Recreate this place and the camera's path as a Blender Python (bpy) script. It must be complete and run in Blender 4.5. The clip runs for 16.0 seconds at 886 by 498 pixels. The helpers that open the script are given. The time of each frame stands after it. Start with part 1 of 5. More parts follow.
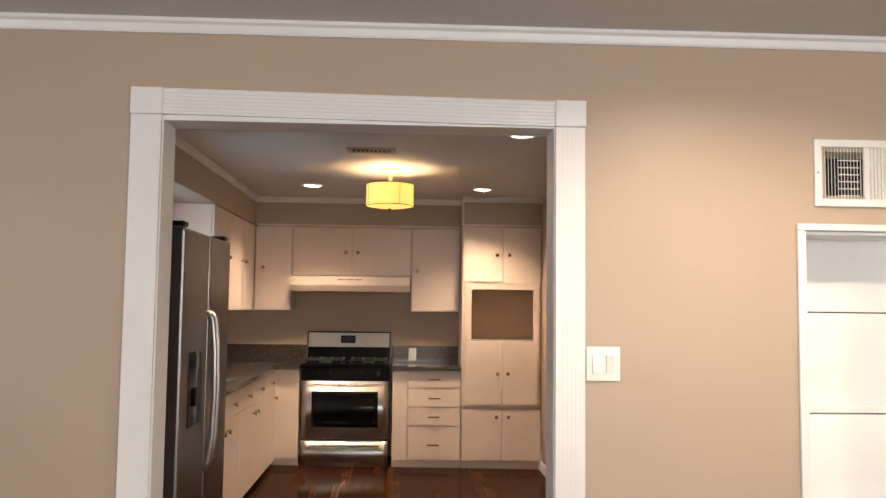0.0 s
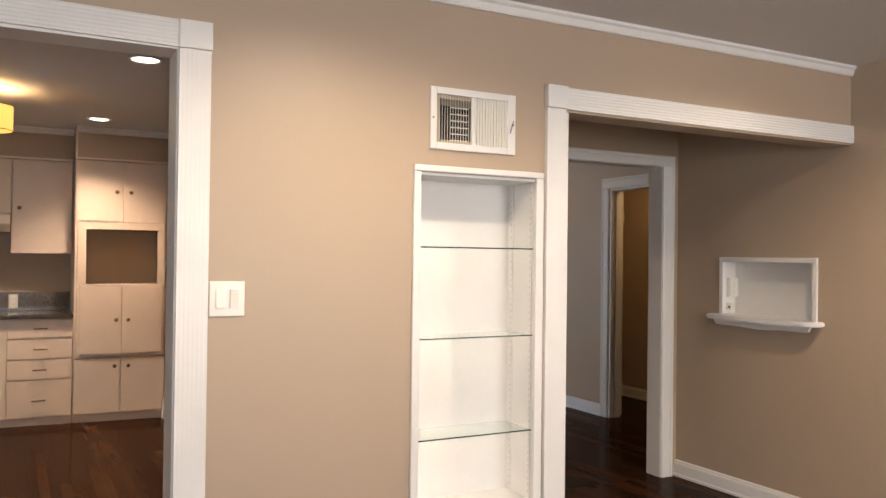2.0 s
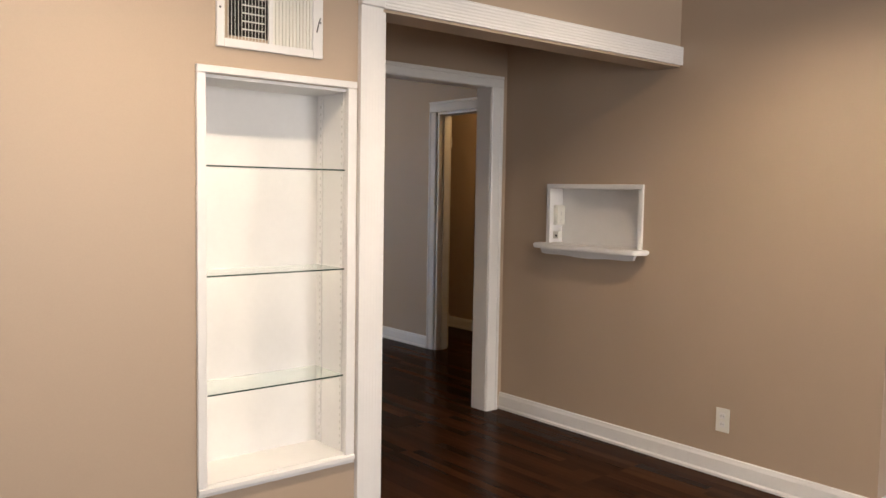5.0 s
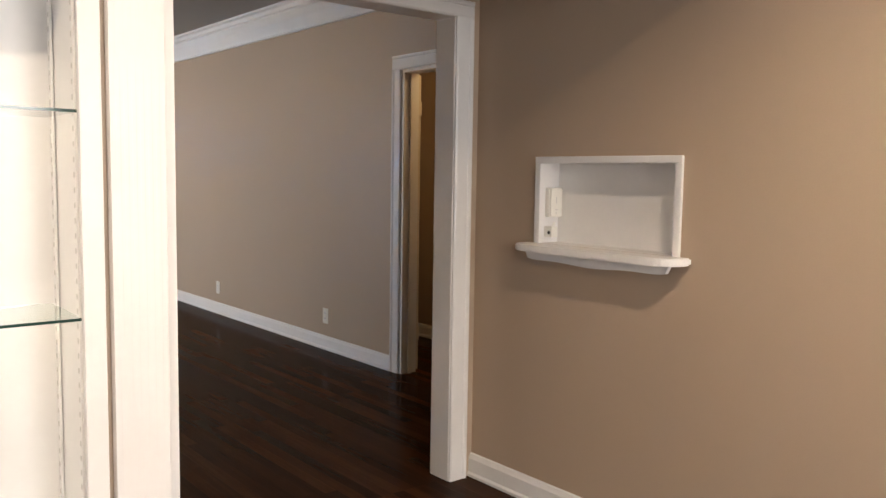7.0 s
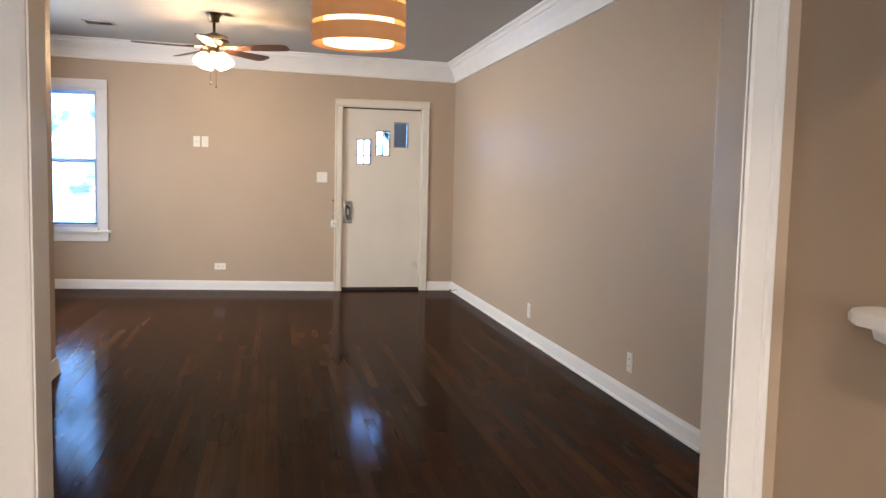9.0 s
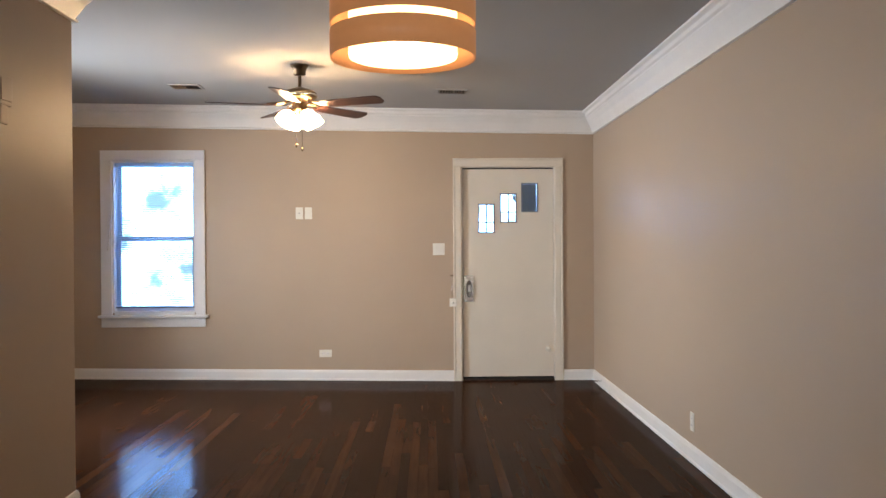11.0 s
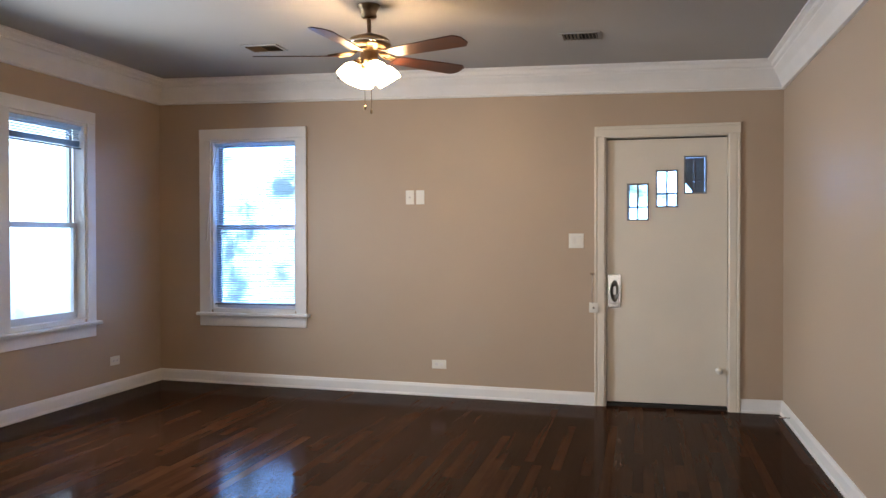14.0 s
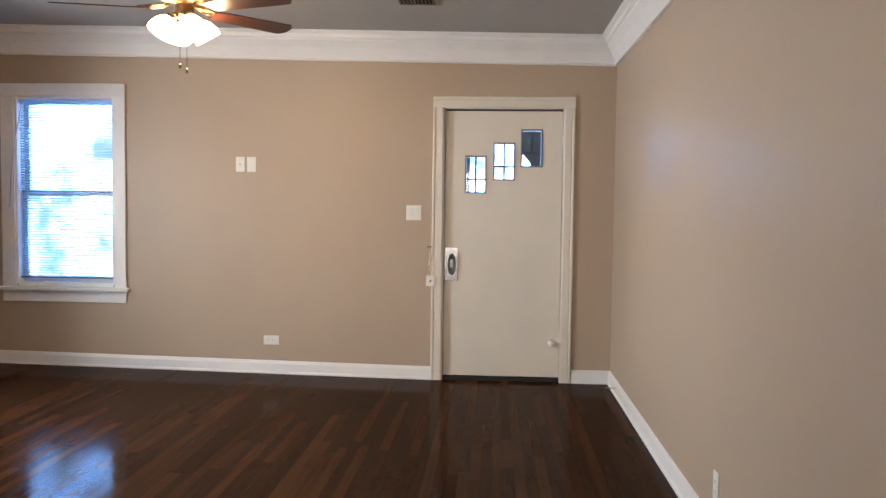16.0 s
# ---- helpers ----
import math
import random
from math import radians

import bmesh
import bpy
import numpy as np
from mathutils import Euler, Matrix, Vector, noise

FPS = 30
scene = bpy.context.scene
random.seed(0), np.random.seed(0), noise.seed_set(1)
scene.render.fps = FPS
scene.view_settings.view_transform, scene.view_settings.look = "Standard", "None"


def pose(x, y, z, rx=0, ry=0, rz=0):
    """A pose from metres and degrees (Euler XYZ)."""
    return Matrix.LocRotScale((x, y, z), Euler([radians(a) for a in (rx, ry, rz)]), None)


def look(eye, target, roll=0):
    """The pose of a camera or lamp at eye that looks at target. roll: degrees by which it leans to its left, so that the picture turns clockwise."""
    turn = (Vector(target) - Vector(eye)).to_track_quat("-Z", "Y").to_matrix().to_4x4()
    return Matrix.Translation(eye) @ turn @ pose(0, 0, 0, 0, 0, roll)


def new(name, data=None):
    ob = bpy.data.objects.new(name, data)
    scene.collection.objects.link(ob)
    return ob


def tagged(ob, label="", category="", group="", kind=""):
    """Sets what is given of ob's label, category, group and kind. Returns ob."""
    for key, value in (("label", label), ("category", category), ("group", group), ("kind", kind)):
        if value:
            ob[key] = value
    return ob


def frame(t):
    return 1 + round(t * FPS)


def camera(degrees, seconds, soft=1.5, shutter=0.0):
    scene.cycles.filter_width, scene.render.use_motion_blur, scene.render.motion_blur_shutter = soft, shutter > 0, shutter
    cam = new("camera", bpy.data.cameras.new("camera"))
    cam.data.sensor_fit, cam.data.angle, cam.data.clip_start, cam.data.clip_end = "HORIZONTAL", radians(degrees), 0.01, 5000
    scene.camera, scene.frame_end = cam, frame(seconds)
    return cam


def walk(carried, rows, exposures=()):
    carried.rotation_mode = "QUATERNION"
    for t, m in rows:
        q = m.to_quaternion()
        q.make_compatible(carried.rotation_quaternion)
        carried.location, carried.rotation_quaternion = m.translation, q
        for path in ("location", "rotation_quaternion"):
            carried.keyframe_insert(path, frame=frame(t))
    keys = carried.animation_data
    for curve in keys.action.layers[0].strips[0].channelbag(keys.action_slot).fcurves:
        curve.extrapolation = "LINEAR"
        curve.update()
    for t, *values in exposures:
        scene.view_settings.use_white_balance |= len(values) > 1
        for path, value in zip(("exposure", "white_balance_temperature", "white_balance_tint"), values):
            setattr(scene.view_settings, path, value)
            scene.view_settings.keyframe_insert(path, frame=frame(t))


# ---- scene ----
cam = camera(57.1, 16.0)
PATH = [
    (0, (0.17, 0.225, 1.421), (0.26, 2.218, 1.561), 0.7),
    (0.5, (0.18, 0.237, 1.428), (0.45, 2.215, 1.552), 1.0),
    (1, (0.191, 0.248, 1.414), (0.711, 2.177, 1.497), 0.9),
    (1.5, (0.211, 0.256, 1.39), (0.962, 2.109, 1.444), 0.7),
    (2, (0.206, 0.27, 1.377), (1.146, 2.035, 1.398), 0.7),
    (2.5, (0.189, 0.273, 1.388), (1.271, 1.955, 1.37), 0.9),
    (3, (0.205, 0.269, 1.378), (1.41, 1.865, 1.334), 0.6),
    (3.5, (0.206, 0.276, 1.373), (1.478, 1.816, 1.263), 0.7),
    (3.7, (0.212, 0.274, 1.354), (1.49, 1.807, 1.223), 0.7),
    (5.8, (0.883, 0.951, 1.349), (2.164, 2.481, 1.203), 1.4),
    (6, (1.001, 1.052, 1.32), (2.288, 2.575, 1.173), 1.9),
    (6.5, (1.343, 1.29, 1.321), (2.616, 2.823, 1.152), 2.4),
    (7, (1.674, 1.559, 1.32), (2.935, 3.101, 1.14), 0.9),
    (7.5, (1.988, 1.774, 1.307), (3.163, 3.383, 1.137), 1.4),
    (8, (2.301, 2.04, 1.292), (3.24, 3.798, 1.129), 0.9),
    (8.5, (2.581, 2.257, 1.3), (3.288, 4.121, 1.14), 0.5),
    (9, (2.785, 2.434, 1.299), (3.193, 4.385, 1.128), 1.3),
    (9.5, (2.93, 2.741, 1.321), (3.201, 4.716, 1.165), 0.6),
    (9.6, (2.953, 2.797, 1.324), (3.207, 4.776, 1.183), 0.2),
    (10, (3.044, 3.021, 1.347), (3.243, 5.009, 1.258), -0.1),
    (10.2, (3.094, 3.187, 1.357), (3.26, 5.179, 1.287), -0.0),
    (12.3, (3.405, 4.498, 1.355), (3.332, 6.497, 1.368), -1.4),
    (12.5, (3.466, 4.61, 1.37), (3.45, 6.61, 1.367), -1.5),
    (13, (3.677, 4.866, 1.368), (3.493, 6.858, 1.353), 0.4),
    (13.5, (3.75, 5.052, 1.362), (3.385, 7.018, 1.316), 0.6),
    (14, (3.823, 5.271, 1.31), (3.347, 7.214, 1.284), -0.1),
    (14.5, (3.939, 5.39, 1.316), (3.411, 7.318, 1.273), 0.3),
    (15, (4.068, 5.456, 1.347), (3.556, 7.388, 1.268), 0.9),
    (15.5, (4.061, 5.496, 1.34), (3.677, 7.456, 1.24), 1.0),
    (16, (3.937, 5.493, 1.346), (3.812, 7.487, 1.24), 0.7),
]
walk(cam, [(t, look(eye, target, roll)) for t, eye, target, roll in PATH],
     [(0, 0.06), (1.0, -0.06), (3.5, -0.1), (6.0, -0.14), (7.0, 0.12), (8.0, 0.54), (8.6, 0.68), (9.0, 0.63), (10.0, 0.46), (12.5, 0.24), (14.0, 0.05), (15.0, -0.04), (15.5, 0.05), (16.0, 0.33)])

# ---- world, sun and exposure ----
world = bpy.data.worlds.new("sky")
scene.world = world
world.use_nodes = True
wn, wl = world.node_tree.nodes, world.node_tree.links
wn.clear()
sky = wn.new("ShaderNodeTexSky")
sky.sky_type, sky.sun_disc = "NISHITA", False
sky.sun_elevation, sky.sun_rotation = radians(48), radians(150)
wbg = wn.new("ShaderNodeBackground")
wbg.inputs["Strength"].default_value = 0.12
wout = wn.new("ShaderNodeOutputWorld")
wl.new(sky.outputs[0], wbg.inputs[0])
wl.new(wbg.outputs[0], wout.inputs[0])
sun = new("sun", bpy.data.lights.new("sun", "SUN"))
sun.data.energy, sun.data.angle, sun.data.color = 2.5, radians(0.5), (1.0, 0.95, 0.88)
sun.matrix_world = look((2, -6, 8), (2, -1.2, 0.6))

WARM = (1.0, 0.72, 0.42)


def lamp(name, kind, place, watts, color=WARM, **more):
    ob = new(name, bpy.data.lights.new(name, kind))
    ob.data.energy, ob.data.color = watts, color
    ob.location = place
    ob.data.shadow_soft_size = more.get("size", 0.05) if kind != "AREA" else 0
    return ob


def area(name, place, target, w, h, watts, color):
    ob = new(name, bpy.data.lights.new(name, "AREA"))
    ob.data.shape, ob.data.size, ob.data.size_y = "RECTANGLE", w, h
    ob.data.energy, ob.data.color = watts, color
    ob.matrix_world = look(place, target)
    return ob


DAY = (0.8, 0.9, 1.0)
BOUNCE = (1.0, 0.965, 0.935)
# daylight in the openings of the room behind the start of the walk
area("daylight", (0.6, -2.93, 1.45), (0.6, 0, 1.45), 1.6, 1.5, 48, BOUNCE)
area("daylight", (2.8, -2.93, 1.45), (2.8, 0, 1.45), 1.2, 1.5, 108, BOUNCE)
area("daylight", (-2.53, 0.3, 1.45), (0, 0.3, 1.45), 1.4, 1.3, 36, BOUNCE)
# kitchen window over the sink
area("daylight", (-1.56, 5.36, 1.55), (0, 6.0, 1.6), 0.95, 0.95, 2.5, (0.9, 0.95, 1.0))
# living-room window nearest the kitchen
side = area("daylight", (-0.33, 9.345, 1.45), (4.8, 9.9, 1.1), 0.74, 1.4, 58, (0.88, 0.94, 1.0))
side.data.spread = radians(130)
# bulbs of the lamps
lamp("bulb", "POINT", (3.15, 6.1, 2.02), 16, WARM, size=0.05)
lamp("bulb", "POINT", (0.05, 5.93, 2.2), 10, WARM, size=0.06)
lamp("bulb", "POINT", (5.5, 5.55, 2.27), 13, (1.0, 0.66, 0.3), size=0.08)
CANS = [(-0.585, 4.6), (0.81, 4.69), (-0.595, 6.78), (0.785, 6.83), (1.25, 2.12), (3.05, 2.12)]
for cx, cy in CANS:
    s = lamp("bulb", "SPOT", (cx, cy, 2.368), 150 if cy > 3 else 126, (1.0, 0.75, 0.51) if cy > 3 else (1.0, 0.8, 0.59), size=0.045)
    s.data.spot_size, s.data.spot_blend = radians(112 if cy > 3 else 160), 0.8


# ---- materials ----
def mat(name, color, rough=0.6, metal=0.0, vary=0.08, scale=3.0, fine=90.0, bump=0.0, coat=0.0, spec=0.5):
    m = bpy.data.materials.new(name)
    m.use_nodes = True
    nt = m.node_tree
    b = nt.nodes["Principled BSDF"]
    pos = nt.nodes.new("ShaderNodeNewGeometry")
    n1, n2 = nt.nodes.new("ShaderNodeTexNoise"), nt.nodes.new("ShaderNodeTexNoise")
    n1.inputs["Scale"].default_value, n2.inputs["Scale"].default_value = scale, fine
    n1.inputs["Detail"].default_value = 4
    mix = nt.nodes.new("ShaderNodeMath")
    mix.operation = "MULTIPLY_ADD"
    mix.inputs[1].default_value = 0.35
    ramp = nt.nodes.new("ShaderNodeMapRange")
    ramp.inputs["From Min"].default_value, ramp.inputs["From Max"].default_value = 0.35, 1.0
    ramp.inputs["To Min"].default_value, ramp.inputs["To Max"].default_value = 1 - vary, 1 + vary
    col = nt.nodes.new("ShaderNodeVectorMath")
    col.operation = "SCALE"
    col.inputs[0].default_value = color
    for n in (n1, n2):
        nt.links.new(pos.outputs["Position"], n.inputs["Vector"])
    nt.links.new(n2.outputs["Fac"], mix.inputs[0])
    nt.links.new(n1.outputs["Fac"], mix.inputs[2])
    nt.links.new(mix.outputs[0], ramp.inputs["Value"])
    nt.links.new(ramp.outputs[0], col.inputs["Scale"])
    nt.links.new(col.outputs[0], b.inputs["Base Color"])
    rr = nt.nodes.new("ShaderNodeMapRange")
    rr.inputs["To Min"].default_value, rr.inputs["To Max"].default_value = rough * 0.85, min(1, rough * 1.15)
    nt.links.new(n1.outputs["Fac"], rr.inputs["Value"])
    nt.links.new(rr.outputs[0], b.inputs["Roughness"])
    b.inputs["Metallic"].default_value = metal
    b.inputs["Coat Weight"].default_value = coat
    b.inputs["Specular IOR Level"].default_value = spec
    if bump:
        bp = nt.nodes.new("ShaderNodeBump")
        bp.inputs["Strength"].default_value, bp.inputs["Distance"].default_value = bump, 0.002
        nt.links.new(n2.outputs["Fac"], bp.inputs["Height"])
        nt.links.new(bp.outputs[0], b.inputs["Normal"])
    return m


def glow(name, color, strength, base=(0.8, 0.8, 0.8)):
    m = bpy.data.materials.new(name)
    m.use_nodes = True
    b = m.node_tree.nodes["Principled BSDF"]
    b.inputs["Base Color"].default_value = (*base, 1)
    b.inputs["Emission Color"].default_value = (*color, 1)
    b.inputs["Emission Strength"].default_value = strength
    b.inputs["Roughness"].default_value = 0.4
    return m


def glass_mat(name, tint, rough=0.0):
    m = bpy.data.materials.new(name)
    m.use_nodes = True
    b = m.node_tree.nodes["Principled BSDF"]
    b.inputs["Base Color"].default_value = (*tint, 1)
    b.inputs["Transmission Weight"].default_value = 1.0
    b.inputs["Roughness"].default_value = rough
    b.inputs["IOR"].default_value = 1.45
    return m


TAN = mat("tan_wall_paint", (0.456, 0.353, 0.264), 0.45, vary=0.05, scale=1.3, fine=220, bump=0.12)
WHITE = mat("white_trim_paint", (0.8, 0.785, 0.775), 0.35, vary=0.04, scale=6, fine=60, bump=0.06)
CREAM = mat("cream_door_paint", (0.72, 0.66, 0.57), 0.38, vary=0.05, scale=3, fine=70, bump=0.06)
CEIL = mat("ceiling_paint", (0.63, 0.61, 0.6), 0.7, vary=0.03, scale=1.5, fine=150, bump=0.15)
# white paint darkened: the dimness of the living-room ceiling is in the colour
CEIL_DIM = mat("dimmed_ceiling_paint", (0.38, 0.365, 0.35), 0.75, vary=0.06, scale=1.2, fine=150, bump=0.2)
PEWTER = mat("dark_pewter", (0.16, 0.15, 0.14), 0.3, 1.0, vary=0.15, scale=20)
CAB = mat("cabinet_paint", (0.8, 0.665, 0.565), 0.3, vary=0.05, scale=4, fine=50, bump=0.05)
PLASTIC = mat("white_plastic", (0.8, 0.78, 0.72), 0.3, vary=0.02)
STEEL = mat("brushed_steel", (0.5, 0.48, 0.46), 0.33, 1.0, vary=0.03, scale=8, fine=140)
RANGE_STEEL = mat("range_steel", (0.46, 0.45, 0.44), 0.3, 1.0, vary=0.03, scale=1.5, fine=60)
FRIDGE = mat("fridge_steel", (0.22, 0.21, 0.21), 0.32, 1.0, vary=0.05, scale=1.5, fine=60)
CASE_SLOT = mat("grey_slot", (0.6, 0.59, 0.57), 0.6, vary=0.05)
CASE_GREY = mat("grey_fridge_case", (0.2, 0.205, 0.215), 0.4, vary=0.05)
CHROME = mat("chrome", (0.75, 0.75, 0.75), 0.1, 1.0, vary=0.02)
BRASS = mat("antique_brass", (0.2, 0.14, 0.085), 0.3, 1.0, vary=0.15, scale=20)
PULLS = mat("aged_brass_hardware", (0.6, 0.47, 0.32), 0.25, 1.0, vary=0.1, scale=30)
BLACK = mat("black_enamel", (0.008, 0.008, 0.009), 0.12, vary=0.1, spec=0.2)
IRON = mat("cast_iron", (0.02, 0.02, 0.02), 0.55, vary=0.2, fine=200, bump=0.2)
DARK = mat("dark_cavity", (0.015, 0.014, 0.013), 0.8, vary=0.2)
DUCT = mat("grey_sheet_metal", (0.2, 0.2, 0.2), 0.5, 0.6, vary=0.1)
ROSEWOOD = mat("rosewood_veneer", (0.045, 0.013, 0.008), 0.38, vary=0.3, scale=9, fine=80)
COPPER = mat("copper_shade_fabric", (0.45, 0.22, 0.1), 0.5, vary=0.08, scale=20, fine=300, bump=0.1)
ALU = mat("aluminium_sash", (0.62, 0.65, 0.7), 0.35, 0.3, vary=0.03)
BLIND = mat("blind_vinyl", (0.62, 0.7, 0.8), 0.45, vary=0.02)
vinyl = BLIND.node_tree
through_light, both = vinyl.nodes.new("ShaderNodeBsdfTranslucent"), vinyl.nodes.new("ShaderNodeMixShader")
through_light.inputs["Color"].default_value = (0.6, 0.78, 0.95, 1)
both.inputs["Fac"].default_value = 0.45
vinyl.links.new(vinyl.nodes["Principled BSDF"].outputs[0], both.inputs[1])
vinyl.links.new(through_light.outputs[0], both.inputs[2])
vinyl.links.new(both.outputs[0], vinyl.nodes["Material Output"].inputs["Surface"])
RAIL = mat("dark_blind_rail", (0.13, 0.15, 0.19), 0.45, vary=0.03)
LEAD = mat("lead_came", (0.07, 0.07, 0.075), 0.5, 0.6, vary=0.1)
LOCK = mat("worn_chrome", (0.3, 0.28, 0.26), 0.22, 1.0, vary=0.1, scale=25)
GLASS = glass_mat("clear_glass", (0.97, 0.98, 0.98))
SHELF_GLASS = glass_mat("green_glass", (0.86, 0.94, 0.9))
SHELF_EDGE = mat("glass_edge", (0.02, 0.05, 0.042), 0.1, vary=0.1)
RUBBER = mat("rubber", (0.03, 0.03, 0.03), 0.7)
CAN_GLOW = glow("lit_lens", (1.0, 0.86, 0.66), 9.0)
SHADE_GLOW = glow("lit_glass_shade", (1.0, 0.67, 0.35), 66.0)
DRUM_GLOW = glow("lit_yellow_fabric", (1.0, 0.62, 0.13), 1.25, (0.8, 0.6, 0.25))
SLOT_GLOW = glow("lit_inner_shade", (1.0, 0.66, 0.32), 3.0, (0.8, 0.7, 0.5))
DIFF_GLOW = glow("lit_diffuser", (1.0, 0.74, 0.4), 2.6, (0.8, 0.7, 0.5))


def granite_mat():
    m = mat("brown_granite", (0.12, 0.095, 0.075), 0.14, vary=0.2, scale=30, fine=120)
    nt = m.node_tree
    b = nt.nodes["Principled BSDF"]
    v = nt.nodes.new("ShaderNodeTexVoronoi")
    v.inputs["Scale"].default_value = 140
    r = nt.nodes.new("ShaderNodeValToRGB")
    r.color_ramp.elements[0].color = (0.016, 0.013, 0.01, 1)
    r.color_ramp.elements[1].color = (0.12, 0.09, 0.068, 1)
    g = nt.nodes.new("ShaderNodeNewGeometry")
    nt.links.new(g.outputs["Position"], v.inputs["Vector"])
    nt.links.new(v.outputs["Color"], r.inputs["Fac"])
    nt.links.new(r.outputs[0], b.inputs["Base Color"])
    return m


for lit in (COPPER,):
    lit.node_tree.nodes["Principled BSDF"].inputs["Emission Color"].default_value = (1.0, 0.42, 0.16, 1)
    lit.node_tree.nodes["Principled BSDF"].inputs["Emission Strength"].default_value = 0.2
GRANITE = granite_mat()


def wood_floor_mat():
    m = bpy.data.materials.new("dark_oak_boards")
    m.use_nodes = True
    nt = m.node_tree
    b = nt.nodes["Principled BSDF"]
    geo, info = nt.nodes.new("ShaderNodeNewGeometry"), nt.nodes.new("ShaderNodeObjectInfo")
    add = nt.nodes.new("ShaderNodeMath")
    add.operation = "ADD"
    fr = nt.nodes.new("ShaderNodeMath")
    fr.operation = "FRACT"
    nt.links.new(geo.outputs["Random Per Island"], add.inputs[0])
    nt.links.new(info.outputs["Random"], add.inputs[1])
    nt.links.new(add.outputs[0], fr.inputs[0])
    stretch = nt.nodes.new("ShaderNodeVectorMath")
    stretch.operation = "MULTIPLY"
    stretch.inputs[1].default_value = (48, 2.4, 1)
    nt.links.new(geo.outputs["Position"], stretch.inputs[0])
    off = nt.nodes.new("ShaderNodeVectorMath")
    off.operation = "ADD"
    comb = nt.nodes.new("ShaderNodeCombineXYZ")
    k = nt.nodes.new("ShaderNodeMath")
    k.operation = "MULTIPLY"
    k.inputs[1].default_value = 37
    nt.links.new(fr.outputs[0], k.inputs[0])
    nt.links.new(k.outputs[0], comb.inputs["Y"])
    nt.links.new(stretch.outputs[0], off.inputs[0])
    nt.links.new(comb.outputs[0], off.inputs[1])
    grain = nt.nodes.new("ShaderNodeTexNoise")
    grain.inputs["Scale"].default_value, grain.inputs["Detail"].default_value, grain.inputs["Distortion"].default_value = 1.0, 3, 0.5
    nt.links.new(off.outputs[0], grain.inputs["Vector"])
    worn = nt.nodes.new("ShaderNodeTexNoise")
    worn.inputs["Scale"].default_value, worn.inputs["Detail"].default_value = 1.6, 3
    nt.links.new(geo.outputs["Position"], worn.inputs["Vector"])
    ramp = nt.nodes.new("ShaderNodeValToRGB")
    e = ramp.color_ramp.elements
    e[0].position, e[0].color = 0.0, (0.013, 0.0054, 0.0029, 1)
    e[1].position, e[1].color = 1.0, (0.1, 0.042, 0.0195, 1)
    mid = ramp.color_ramp.elements.new(0.5)
    mid.color = (0.041, 0.0166, 0.008, 1)
    s1 = nt.nodes.new("ShaderNodeMath")
    s1.operation = "MULTIPLY_ADD"
    s1.inputs[1].default_value = 0.35
    s2 = nt.nodes.new("ShaderNodeMath")
    s2.operation = "MULTIPLY_ADD"
    s2.inputs[1].default_value, s2.inputs[2].default_value = 0.42, -0.185
    s3 = nt.nodes.new("ShaderNodeMath")
    s3.operation = "MULTIPLY_ADD"
    s3.inputs[1].default_value = 0.38
    nt.links.new(fr.outputs[0], s2.inputs[0])
    nt.links.new(s2.outputs[0], s1.inputs[2])
    nt.links.new(grain.outputs["Fac"], s1.inputs[0])
    nt.links.new(worn.outputs["Fac"], s3.inputs[0])
    nt.links.new(s1.outputs[0], s3.inputs[2])
    nt.links.new(s3.outputs[0], ramp.inputs["Fac"])
    nt.links.new(ramp.outputs[0], b.inputs["Base Color"])
    rr = nt.nodes.new("ShaderNodeMapRange")
    rr.inputs["From Min"].default_value, rr.inputs["From Max"].default_value = 0.3, 0.7
    rr.inputs["To Min"].default_value, rr.inputs["To Max"].default_value = 0.09, 0.15
    nt.links.new(worn.outputs["Fac"], rr.inputs["Value"])
    nt.links.new(rr.outputs[0], b.inputs["Roughness"])
    b.inputs["Specular IOR Level"].default_value = 0.0
    b.inputs["Coat Weight"].default_value = 0.22
    nt.links.new(rr.outputs[0], b.inputs["Coat Roughness"])
    bp = nt.nodes.new("ShaderNodeBump")
    bp.inputs["Strength"].default_value, bp.inputs["Distance"].default_value = 0.1, 0.001
    nt.links.new(grain.outputs["Fac"], bp.inputs["Height"])
    nt.links.new(bp.outputs[0], b.inputs["Normal"])
    return m


WOOD = wood_floor_mat()


